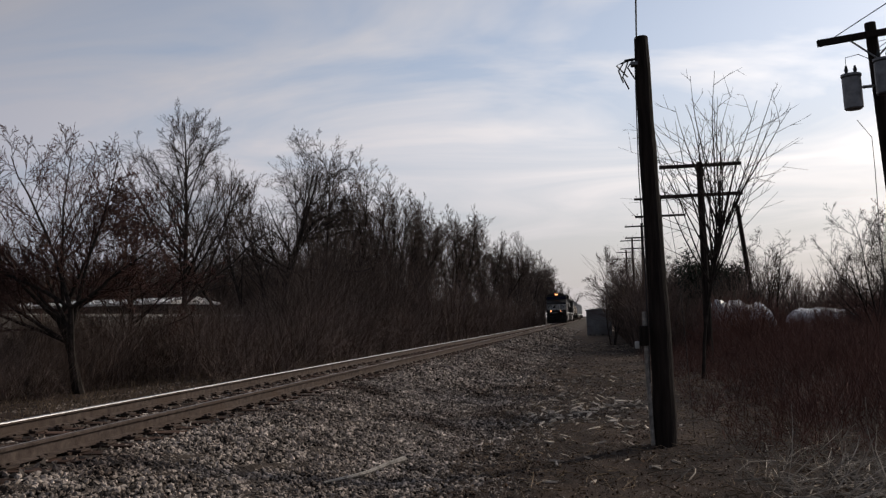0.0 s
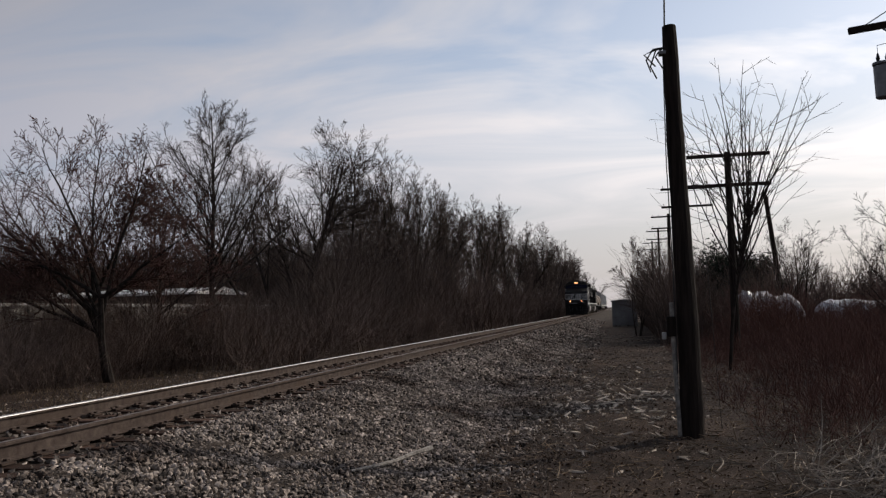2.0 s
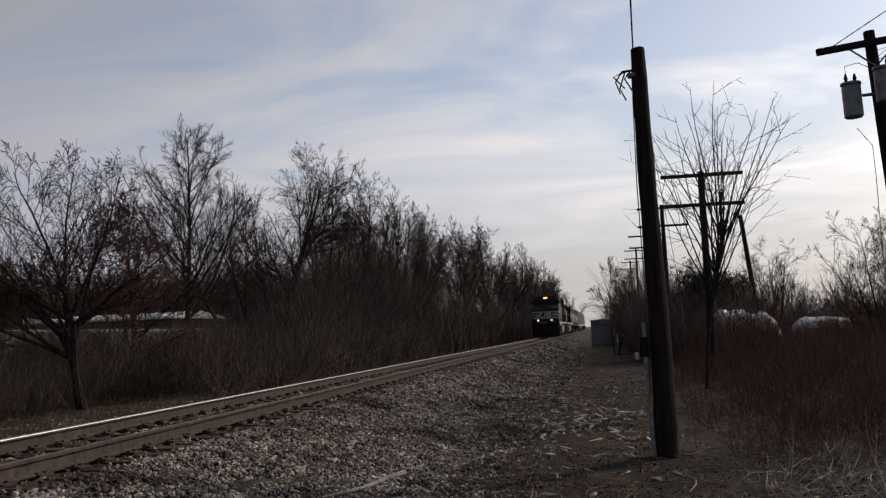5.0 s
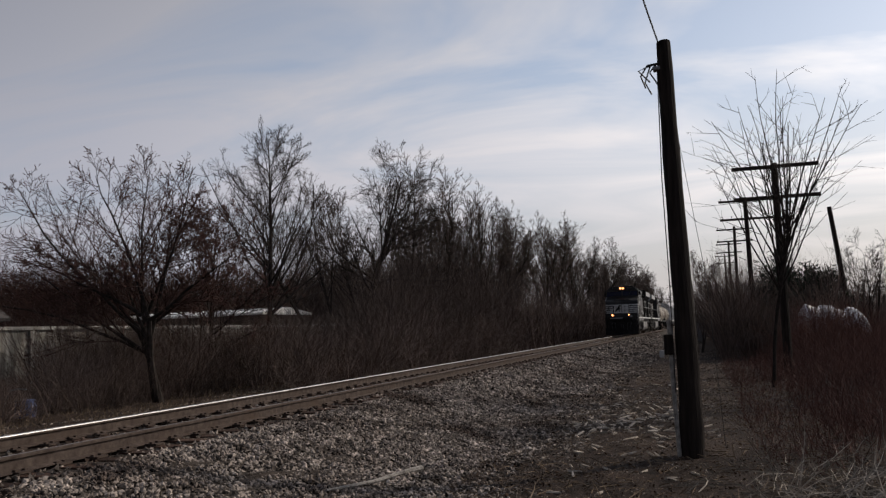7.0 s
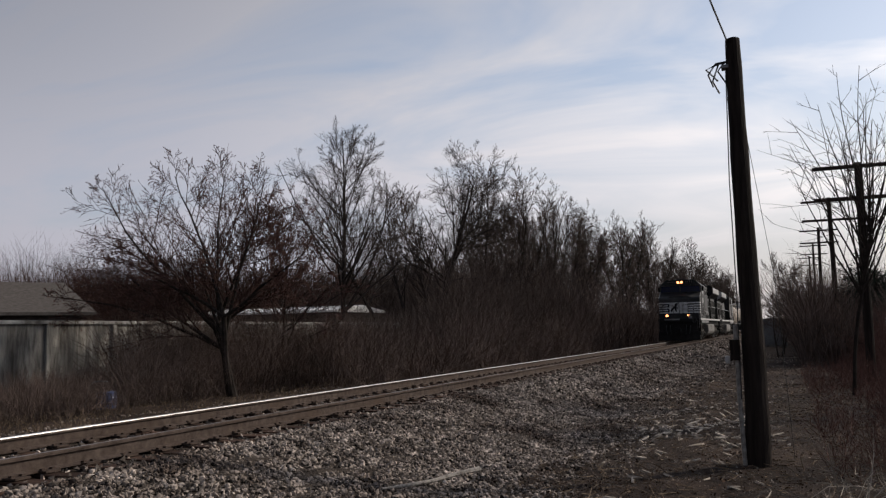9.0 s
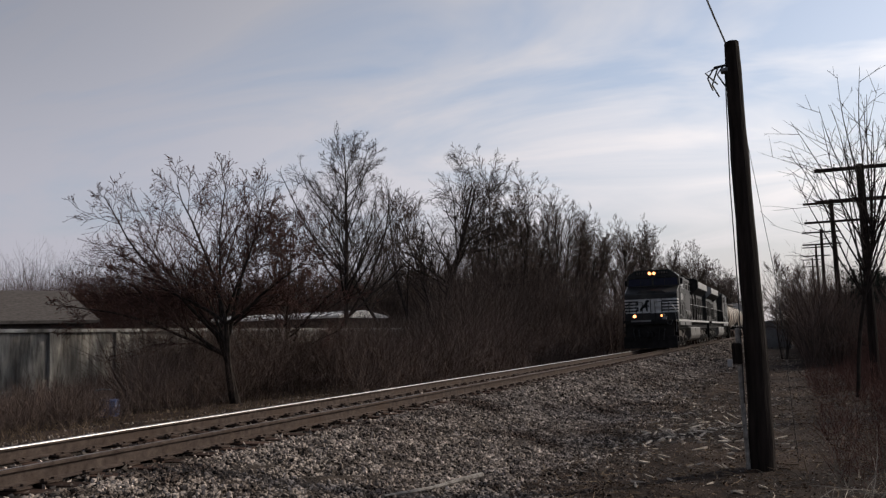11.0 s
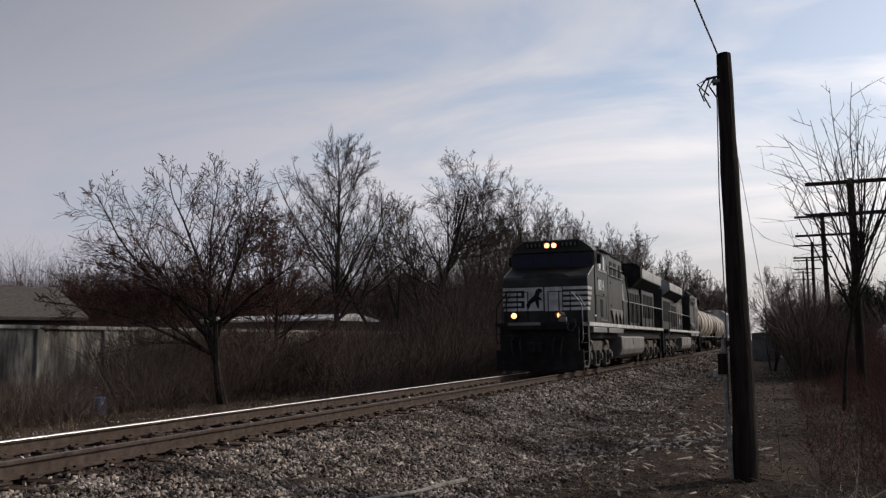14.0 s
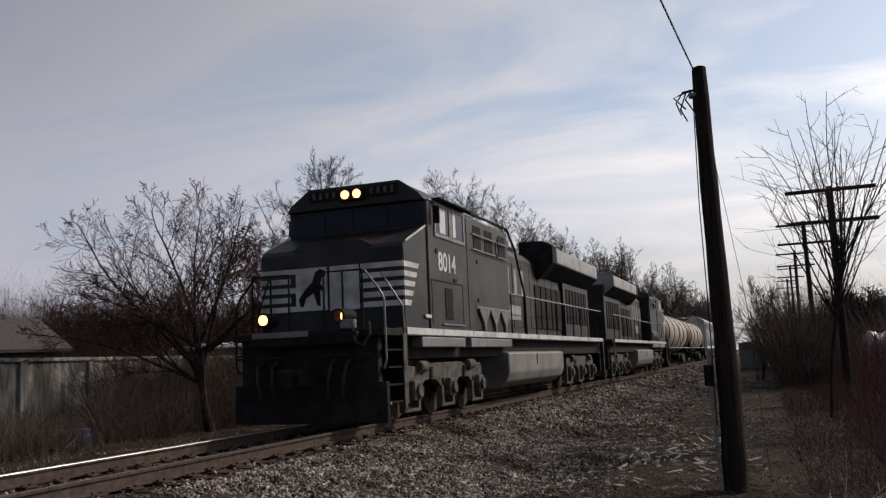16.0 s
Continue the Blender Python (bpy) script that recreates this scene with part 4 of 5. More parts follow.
def loco_truck(loco, yc):
    """Three-axle truck: cast side frames with pedestal legs, journal boxes, springs, cylinders."""
    tr = box("truck", (-0.55, 0.55, yc - 2.0, yc + 2.0, 0.55, 0.85), BLACK2, loco, 0.03)
    for s in (-1, 1):
        out = [(-2.35, 0.86), (-2.25, 1.02), (-1.2, 0.98), (-0.9, 1.06), (0.9, 1.06), (1.2, 0.98), (2.25, 1.02), (2.35, 0.86), (2.28, 0.62), (1.55, 0.6), (1.3, 0.72), (0.7, 0.72),
               (0.45, 0.58), (-0.45, 0.58), (-0.7, 0.72), (-1.3, 0.72), (-1.55, 0.6), (-2.28, 0.62)]
        prism("side_frame", [(yc + u, v) for u, v in out], s * 1.05, s * 1.22, "x", TRUCKM, tr, 0.015, "dusty cast side frame")
        for k in (-1.95, 0.0, 1.95):
            box("journal_box", tuple(sorted((s * 1.05, s * 1.34))) + (yc + k - 0.19, yc + k + 0.19, 0.36, 0.74), TRUCKM, tr, 0.04)
            cyl("bearing_cap", (s * 1.34, yc + k, 0.54), (s * 1.40, yc + k, 0.54), 0.13, TRUCKM, tr, 14, 0.015)
            for e in (-0.32, 0.32):
                prism("pedestal", [(yc + k + e - 0.07, 0.75), (yc + k + e + 0.07, 0.75), (yc + k + e + 0.055, 0.2), (yc + k + e - 0.055, 0.2)], s * 1.08, s * 1.22, "x", TRUCKM, tr, 0.01)
            box("tie_bar", tuple(sorted((s * 1.09, s * 1.21))) + (yc + k - 0.4, yc + k + 0.4, 0.16, 0.22), TRUCKM, tr, 0.008)
        for k in (-1.0, 1.0):
            bm = bmesh.new()
            for j in range(5):
                add_cyl(bm, (s * 1.17, yc + k, 0.72 + j * 0.055), (s * 1.17, yc + k, 0.75 + j * 0.055), 0.11, 12)
            part("spring", bm, BLACK2, tr)
            cyl("brake_cylinder", (s * 1.24, yc + k * 1.45 - 0.28, 1.0), (s * 1.24, yc + k * 1.45 + 0.12, 1.0), 0.11, TRUCKM, tr, 14, 0.02)
        pipe("sand_pipe", [(s * 1.2, yc - 2.3, 1.1), (s * 1.1, yc - 2.5, 0.6), (s * 0.8, yc - 2.45, 0.15)], 0.02, BLACK2, tr, 6)
    ws = [wheelset(tr, yc + k, 0.533) for k in (-1.95, 0.0, 1.95)]
    return ws


def text_mesh(name, body, size, m, material, parent):
    cu = bpy.data.curves.new(name, "FONT")
    cu.body, cu.size, cu.extrude = body, size, 0.003
    cu.offset = 0.011
    tmp = bpy.data.objects.new(name, cu)
    scene.collection.objects.link(tmp)
    dg = bpy.context.evaluated_depsgraph_get()
    me = bpy.data.meshes.new_from_object(tmp.evaluated_get(dg))
    bpy.data.objects.remove(tmp)
    me.materials.append(material)
    ob = new(name, me)
    ob.parent, ob.matrix_basis = parent, m
    return ob


def locomotive(numbered):
    """Front at y = 0, rail at z = 0, running towards -y."""
    L = empty("locomotive")
    # underframe and sill
    box("underframe", (-1.30, 1.30, 0.9, 21.3, 1.15, 1.58), BLACK2, L, 0.02)
    for s in (-1, 1):
        a, b = sorted((s * 1.28, s * 1.53))
        box("side_sill", (a, b, 1.10, 21.0, 1.56, 1.685), BLACK, L, 0.012)
        y = 1.12
        while y < 20.9:
            e = min(y + 1.9, 20.95)
            box("sill_stripe", tuple(sorted((s * 1.525, s * 1.536))) + (y, e - 0.03, 1.59, 1.715), WHITE, L, 0.0, "white reflective sill stripe")
            y = e
        box("air_box", (a, b, 1.85, 4.35, 1.36, 1.555), GREYPAINT, L, 0.02, "grey equipment box under the sill")
        box("air_box", (a, b, 4.75, 7.98, 1.36, 1.555), GREYPAINT, L, 0.02, "grey equipment box under the sill")
    box("walkway", (-1.5, 1.5, 0.75, 21.1, 1.685, 1.705), BLACK2, L, 0.0)
    # nose
    side = [(1.12, 1.70), (1.12, 3.20), (1.22, 3.30), (2.30, 3.72), (2.30, 1.70)]
    prism("nose", side, -1.50, 1.50, "x", BLACK, L, 0.02)
    prism("nose_hood", [(-1.02, 3.2), (-0.6, 3.42), (0.6, 3.42), (1.02, 3.2)], 1.18, 1.5, "y", BLACK, L, 0.01)
    for s in (-1, 1):
        prism("edge_stripe", [(1.24, 3.33), (2.28, 3.745), (2.30, 3.715), (1.26, 3.30)], s * 1.497, s * 1.508, "x", WHITE, L)
    # white nose bands
    for k in range(5):
        z0 = 2.83 - k * 0.178
        inx = 0.06 + 0.0 + k * 0.055 if k else 0.0
        box("nose_band", (0.62 - inx * 0.9, 1.49, 1.100, 1.118, z0, z0 + 0.10), WHITE, L, 0.0, "white painted band")
        box("nose_band", (-1.49, -0.72 - 0.12 * (k % 2), 1.100, 1.118, z0, z0 + 0.10), WHITE, L, 0.0, "white painted band")
        for s in (-1, 1):
            e = 1.86 - k * 0.10
            prism("side_band", [(1.125, z0), (e - 0.06, z0), (e, z0 + 0.10), (1.125, z0 + 0.10)], s * 1.499, s * 1.509, "x", WHITE, L, label="white painted band")
    box("nose_panel", (-0.72, -0.05, 1.102, 1.118, 2.12, 2.93), WHITE, L, 0.0, "white panel with a dark emblem")
    box("nose_door", (0.0, 0.62, 1.098, 1.118, 2.10, 2.93), WHITE, L, 0.0, "white nose door")
    emblem = [(-0.62, 2.2), (-0.56, 2.2), (-0.5, 2.36), (-0.34, 2.45), (-0.26, 2.2), (-0.2, 2.2), (-0.2, 2.5), (-0.12, 2.46), (-0.1, 2.52), (-0.2, 2.62), (-0.16, 2.74),
              (-0.08, 2.76), (-0.1, 2.86), (-0.2, 2.9), (-0.3, 2.84), (-0.36, 2.66), (-0.52, 2.52), (-0.66, 2.34)]
    prism("emblem", emblem, 1.09, 1.101, "y", BLACK2, L, label="plain black emblem shape")
    for x in (-0.03, 0.63):
        box("door_seam", (x - 0.012, x + 0.012, 1.09, 1.10, 2.08, 2.95), BLACK2, L, 0.0)
    # front platform, pilot, plough, coupler, hoses
    box("front_platform", (-1.5, 1.5, 0.16, 1.2, 1.56, 1.69), BLACK2, L, 0.015)
    box("anticlimber", (-1.05, 1.05, 0.02, 0.2, 1.44, 1.66), BLACK2, L, 0.03)
    box("pilot", (-1.35, 1.35, 0.22, 0.4, 0.35, 1.56), BLACK2, L, 0.02)
    prism("plough", [(-1.5, 0.22), (0, 0.02), (1.5, 0.22), (1.5, 0.34), (0, 0.2), (-1.5, 0.34)], 0.10, 0.78, "z", BLACK2, L, 0.01)
    bm = bmesh.new()
    add_box(bm, -0.17, 0.17, -0.35, 0.3, 0.72, 1.02, 0.04)
    add_box(bm, -0.2, 0.02, -0.52, -0.3, 0.7, 1.04, 0.05)
    part("coupler", bm, BLACK2, L)
    box("walkway_edge", (-1.0, 0.12, 0.0, 0.03, 1.60, 1.70), GREYPAINT, L, 0.006, "grey front walkway edge")
    box("cable_socket", (0.72, 0.98, 0.05, 0.2, 1.70, 1.86), STEEL, L, 0.02)
    pipe("uncoupling_lever", [(-1.3, 0.0, 1.25), (-0.3, -0.03, 1.25), (0.0, -0.06, 1.0), (0.35, -0.03, 1.25), (1.3, 0.0, 1.25)], 0.018, BLACK2, L, 6)
    for x in (-0.9, -0.6, 0.55, 0.85):
        pipe("air_hose", [(x, 0.2, 1.2), (x, 0.02, 1.1), (x * 0.95, -0.04, 0.8), (x * 0.9, 0.02, 0.55)], 0.028, WIREM, L, 6)
    pipe("cable_loop", [(0.95, 0.08, 1.72), (1.05, 0.0, 1.45), (1.2, -0.02, 1.4), (1.3, 0.04, 1.6), (1.25, 0.1, 1.8)], 0.025, WIREM, L, 6)
    for x, m in ((-0.80, LAMP), (0.74, LAMP)):
        # the right lens sits back in an added, turned hood, to dim it sideways
        toe, deep = (0.0, 0.02) if x < 0 else (0.06, 0.22)
        bm = bmesh.new()
        rings = [[bm.verts.new((x - toe * (0.34 - yy) / 0.34 + q * math.cos(a), yy, 1.93 + q * math.sin(a))) for a in (2 * math.pi * k / 20 for k in range(20))] for yy, q in ((0.42, 0.125), (0.05, 0.13), (0.05, 0.10), (0.05 + deep, 0.095))]
        for ra, rb in zip(rings, rings[1:]):
            for k in range(20):
                bm.faces.new((ra[k], ra[(k + 1) % 20], rb[(k + 1) % 20], rb[k]))
        bm.faces.new(rings[0])
        h = part("ditch_light", bm, BLACK2, L)
        xl = x - toe * (0.34 - 0.05 - deep) / 0.34
        cyl("lens", (xl, 0.03 + deep, 1.93), (xl, 0.05 + deep, 1.93), 0.092, m, h, 16, label="lit round lamp")
        box("light_stand", (x - 0.05, x + 0.05, 0.12, 0.22, 1.68, 1.83), BLACK2, h, 0.0)
    # corner steps
    for s in (-1, 1):
        for k in range(4):
            a, b = sorted((s * 1.05, s * 1.5))
            box("step", (a, b, 0.32, 0.95, 0.40 + k * 0.30, 0.43 + k * 0.30), BLACK2, L, 0.0)
        lo, hi = sorted((s * 1.03, s * 1.53))
        box("step_edge", (lo, hi, 0.29, 0.32, 0.385, 0.435), WHITE, L, 0.0, "pale bottom step edge")
        box("step_plate", tuple(sorted((s * 1.50, s * 1.535))) + (0.92, 1.10, 0.36, 1.60), TRUCKM, L, 0.01, "pale step side plate")
        box("step_back", (lo, hi, 0.96, 1.0, 0.38, 1.58), BLACK2, L, 0.0)
        pipe("handrail", [(s * 1.10, 0.30, 2.72), (s * 1.40, 0.26, 2.35), (s * 1.48, 0.26, 2.18), (s * 1.49, 0.26, 1.15), (s * 1.44, 0.27, 1.0)], 0.02, STEEL if s > 0 else BLACK2, L, 7, "pale bent corner handrail")
        pipe("handrail", [(s * 1.16, 0.85, 2.72), (s * 1.50, 1.02, 2.1), (s * 1.52, 1.04, 1.4)], 0.018, STEEL if s > 0 else BLACK2, L, 7)
        pipe("front_rail", [(s * 0.35, 0.2, 1.69), (s * 0.35, 0.2, 2.72), (s * 1.10, 0.2, 2.72)], 0.02, BLACK2, L, 7)
        pipe("front_post", [(s * 0.72, 0.2, 1.69), (s * 0.72, 0.2, 2.72)], 0.02, BLACK2, L, 7)
        pipe("front_post", [(s * 1.10, 0.2, 1.69), (s * 1.10, 0.2, 2.72)], 0.02, BLACK2, L, 7)
    # cab
    roof = [(-1.53, 1.70), (-1.53, 4.22), (-1.40, 4.38), (-1.0, 4.66), (-0.5, 4.70), (0.5, 4.70), (1.0, 4.66), (1.40, 4.38), (1.53, 4.22), (1.53, 1.70)]
    cab = prism("cab", roof, 2.32, 5.1, "y", BLACK, L, 0.02)
    prism("visor", [(-1.53, 4.24), (-1.40, 4.40), (-1.0, 4.68), (1.0, 4.68), (1.40, 4.40), (1.53, 4.24)], 2.20, 2.34, "y", BLACK, L, 0.01)
    for s in (-1, 1):
        g = prism("windshield", [(s * 0.06, 3.78), (s * 0.06, 4.22), (s * 1.40, 4.18), (s * 1.44, 3.76)], 2.302, 2.325, "y", GLASS, L, label="dark blue-tinted windshield pane")
        box("wiper", (s * 0.7 - 0.012, s * 0.7 + 0.012, 2.285, 2.30, 3.80, 4.1), BLACK2, g, 0.0)
        nb = box("number_board", tuple(sorted((s * 0.32, s * 0.98))) + (2.17, 2.21, 4.40, 4.62), BLACK2, L, 0.01)
        for k in range(4):
            u = s * (0.42 + 0.15 * k)
            box("digit_bar", (u - 0.03, u + 0.03, 2.162, 2.17, 4.45, 4.58), TRUCKM, nb, 0.0)
    hb = box("headlight", (-0.28, 0.26, 2.12, 2.22, 4.36, 4.60), BLACK2, L, 0.02)
    for x in (-0.14, 0.12):
        cyl("lens", (x, 2.10, 4.48), (x, 2.12, 4.48), 0.088, LAMP, hb, 16, label="lit warm headlight")
    for s in (-1, 1):
        o, i = s * 1.55, s * 1.527
        for (y0, y1) in ((2.72, 3.55), (3.68, 4.45)):
            f = box("side_window", tuple(sorted((i, s * 1.542))) + (y0, y1, 3.62, 4.22), GLASS, L, 0.0, "dark cab side window")
            for (a, b, c, d) in ((y0 - 0.05, y0 + 0.02, 3.56, 4.27), (y1 - 0.02, y1 + 0.05, 3.56, 4.27), (y0, y1, 3.56, 3.63), (y0, y1, 4.20, 4.27)):
                box("frame", tuple(sorted((i, s * 1.556))) + (a, b, c, d), STEEL, f, 0.0)
        # Pale strips carry the brightness of the cab interior in their colour.
        box("blind", tuple(sorted((s * 1.541, s * 1.546))) + (2.98, 3.32, 3.66, 4.19), LITCAB, L, 0.0, "pale strip for the lit interior behind the cab window")
        box("blind", tuple(sorted((s * 1.541, s * 1.546))) + (3.78, 3.95, 3.66, 4.19), LITCAB, L, 0.0, "pale strip for the lit interior behind the cab window")
        box("sun_shade", tuple(sorted((s * 1.53, s * 1.72))) + (2.6, 4.5, 4.29, 4.32), BLACK2, L, 0.0)
        box("cab_hatch", tuple(sorted((i, s * 1.538))) + (2.4, 4.3, 2.66, 2.69), BLACK2, L, 0.0)
        box("vent_door", tuple(sorted((i, s * 1.545))) + (3.18, 3.62, 1.92, 2.56), BLACK2, L, 0.01)
        for ys in (2.44, 4.28):
            box("door_seam", tuple(sorted((i, s * 1.537))) + (ys - 0.012, ys + 0.012, 1.78, 2.66), BLACK2, L, 0.0)
        box("door_seam", tuple(sorted((i, s * 1.537))) + (4.66, 4.69, 1.75, 4.2), BLACK2, L, 0.0)
        box("latch", tuple(sorted((i, s * 1.55))) + (3.7, 3.9, 2.72, 2.78), BLACK2, L, 0.0)
        for zz in (2.42, 3.3):
            cyl("port", (s * 1.497, 5.45, zz), (s * 1.515, 5.45, zz), 0.05, BLACK2, L, 10)
        pipe("coiled_hose", [(s * 1.58, 6.85 + 0.12 * math.sin(q), 3.75 + 0.22 * math.cos(q)) for q in (0.6 * k for k in range(10))], 0.016, BLACK2, L, 6)
        pipe("roof_gutter", [(s * 1.54, 2.35, 4.26), (s * 1.54, 5.08, 4.28)], 0.022, STEEL, L, 6, "pale gutter along the cab roof")
        box("grab_iron", tuple(sorted((i, s * 1.56))) + (2.95, 4.3, 1.80, 1.83), STEEL, L, 0.0)
        box("badge", tuple(sorted((i, s * 1.54))) + (2.05, 2.35, 1.92, 1.98), WHITE, L, 0.0)
        cyl("port", (i, 2.75, 3.27), (s * 1.545, 2.75, 3.27), 0.06, BLACK2, L, 12)
        box("mirror", tuple(sorted((s * 1.56, s * 1.70))) + (2.56, 2.6, 3.8, 4.15), BLACK2, L, 0.01)
        if numbered:
            rot = pose(s * 1.533, 2.84 if s > 0 else 4.3, 2.90, 90, 0, 90 if s > 0 else -90)
            text_mesh("road_number", "8014", 0.53, rot, WHITE, L)
        # auxiliary cabin with hoppers
        box("aux_cabin", tuple(sorted((s * 0.2, s * 1.50))) + (5.12, 8.05, 1.70, 4.28), BLACK, L, 0.03)
        box("cabin_seam", tuple(sorted((s * 1.49, s * 1.512))) + (5.3, 8.0, 2.24, 2.29), STEEL, L, 0.0)
        for k in range(3):
            yk = 5.75 + k * 0.85
            prism("hopper", [(yk - 0.41, 2.22), (yk + 0.41, 2.22), (yk + 0.05, 1.88), (yk + 0.04, 1.72), (yk - 0.04, 1.72), (yk - 0.05, 1.88)], s * 1.49, s * 1.56, "x", HOPPERM, L, 0.0, "pale funnel-shaped drain")
        for (a, b) in ((5.25, 5.8), (6.1, 6.7), (7.2, 7.8)):
            box("cabin_window", tuple(sorted((s * 1.49, s * 1.512))) + (a, b, 3.55, 4.12), BLACK2, L, 0.0)
        for z in (3.9, 3.55):
            pipe("cabin_rail", [(s * 1.56, 5.0, z), (s * 1.56, 7.9, z)], 0.018, STEEL, L, 6)
        pipe("roof_pipe", [(s * 1.52, 5.0, 4.36), (s * 1.52, 8.0, 4.38), (s * 1.54, 8.6, 3.9), (s * 1.54, 9.4, 2.75), (s * 1.53, 9.45, 1.7)], 0.03, BLACK2, L, 7)
    # hood
    hood = [(-0.98, 1.70), (-0.98, 3.95), (-0.75, 4.18), (0.75, 4.18), (0.98, 3.95), (0.98, 1.70)]
    prism("hood", hood, 8.05, 16.2, "y", BLACK, L, 0.02)
    for s in (-1, 1):
        for k in range(8):
            y0 = 8.3 + k * 0.95
            box("hood_door", tuple(sorted((s * 0.975, s * 0.995))) + (y0, y0 + 0.9, 1.95, 3.75), BLACK, L, 0.006)
        for k in range(6):
            box("marking_bar", tuple(sorted((s * 0.994, s * 1.003))) + (8.25, 9.05, 2.80 + k * 0.13, 2.875 + k * 0.13), FADED, L, 0.0)
        for k in range(3):
            box("marking_panel", tuple(sorted((s * 0.994, s * 1.003))) + (9.6 + k * 0.75, 9.85 + k * 0.75, 2.85, 3.6), FADED, L, 0.0, "faded pale lettering block")
        box("marking_panel", tuple(sorted((s * 0.994, s * 1.003))) + (9.3, 10.9, 2.15, 2.55), FADED, L, 0.0, "faded pale lettering block")
        for k in range(5):
            box("grille", tuple(sorted((s * 0.99, s * 1.03))) + (12.6 + k * 0.72, 13.2 + k * 0.72, 1.95, 3.3), BLACK2, L, 0.01)
        # flared radiator wings
        box("radiator_cab", tuple(sorted((s * 0.1, s * 1.1))) + (16.2, 20.6, 1.70, 4.1), BLACK, L, 0.02)
        prism("radiator_wing", [(s * 0.5, 4.10), (s * 1.1, 3.66), (s * 1.56, 4.02), (s * 1.56, 4.46), (s * 1.30, 4.60), (s * 0.5, 4.64)], 13.5, 20.4, "y", WINGM, L, 0.012, "overhanging radiator wing, paled for sunlight")
        # Black sheet added for the shade below the wing.
        prism("wing_soffit", [(s * 0.5, 4.07), (s * 1.1, 3.60), (s * 1.556, 3.965), (s * 1.556, 4.01), (s * 1.1, 3.645), (s * 0.5, 4.085)], 13.5, 20.4, "y", BLACK2, L)
        prism("wing_end", [(s * 0.5, 3.9), (s * 1.1, 3.5), (s * 1.57, 3.98), (s * 1.57, 4.52), (s * 1.3, 4.67), (s * 0.5, 4.70)], 12.9, 13.5, "y", BLACK2, L, 0.02)
        for k in range(7):
            box("louvre", tuple(sorted((s * 1.09, s * 1.13))) + (16.6 + k * 0.52, 16.98 + k * 0.52, 2.2, 3.4), BLACK2, L, 0.005)
    box("exhaust_stack", (-0.5, 0.5, 10.8, 12.2, 4.15, 4.45), BLACK2, L, 0.04)
    box("dynamic_brake", (-0.85, 0.85, 8.3, 10.4, 4.15, 4.32), BLACK, L, 0.03)
    cyl("horn", (0.5, 5.6, 4.5), (0.5, 5.2, 4.52), 0.06, STEEL, L, 10)
    box("antenna_plate", (-0.4, 0.4, 3.2, 4.0, 4.70, 4.76), BLACK2, L, 0.02)
    for s in (-1, 1):
        # fuel tank halves share one body
        pipe("side_handrail", [(s * 1.50, 8.1, 2.72), (s * 1.50, 20.9, 2.76)], 0.024, STEEL, L, 7, "pale walkway handrail")
        for k in range(11):
            y0 = 8.15 + k * 1.26
            pipe("stanchion", [(s * 1.50, y0, 1.70), (s * 1.50, y0, 2.74)], 0.022, BLACK2, L, 6)
        for k in range(4):
            a, b = sorted((s * 1.05, s * 1.5))
            box("rear_step", (a, b, 21.05, 21.5, 0.45 + k * 0.3, 0.48 + k * 0.3), BLACK2, L, 0.0)
        box("rear_step_plate", tuple(sorted((s * 1.5, s * 1.53))) + (20.98, 21.1, 0.4, 1.6), TRUCKM, L, 0.0)
    tank = [(-1.20, 1.28), (-1.49, 1.22), (-1.49, 0.72), (-1.40, 0.50), (-1.1, 0.34), (1.1, 0.34), (1.40, 0.50), (1.49, 0.72), (1.49, 1.22), (1.20, 1.28)]
    prism("fuel_tank", tank, 7.75, 13.95, "y", TANKM, L, 0.03, "dusty pale grey fuel tank")
    for s in (-1, 1):
        box("tank_seam", tuple(sorted((s * 1.485, s * 1.50))) + (10.55, 10.62, 0.9, 1.2), BLACK2, L, 0.0)
    box("rear_pilot", (-1.3, 1.3, 21.3, 21.5, 0.45, 1.56), BLACK2, L, 0.02)
    box("rear_coupler", (-0.16, 0.16, 21.5, 22.4, 0.74, 1.02), BLACK2, L, 0.04)
    box("rear_platform", (-1.5, 1.5, 20.9, 21.45, 1.56, 1.69), BLACK2, L, 0.01)
    return L, loco_truck(L, 4.0) + loco_truck(L, 17.9)


def freight_truck(car, yc):
    tr = box("truck", (-0.9, 0.9, yc - 0.22, yc + 0.22, 0.45, 0.8), BLACK2, car, 0.03)
    for s in (-1, 1):
        out = [(-1.15, 0.62), (-0.95, 0.78), (-0.35, 0.86), (0.35, 0.86), (0.95, 0.78), (1.15, 0.62), (1.1, 0.36), (0.7, 0.4), (0.35, 0.22), (-0.35, 0.22), (-0.7, 0.4), (-1.1, 0.36)]
        prism("side_frame", [(yc + u, v) for u, v in out], s * 0.95, s * 1.08, "x", RUST, tr, 0.015)
    return [wheelset(tr, yc + k, 0.46) for k in (-0.89, 0.89)]


def couplers(car, L):
    for y0, y1 in ((-0.45, 0.6), (L - 0.6, L + 0.45)):
        box("coupler", (-0.16, 0.16, y0, y1, 0.74, 1.02), BLACK2, car, 0.03)


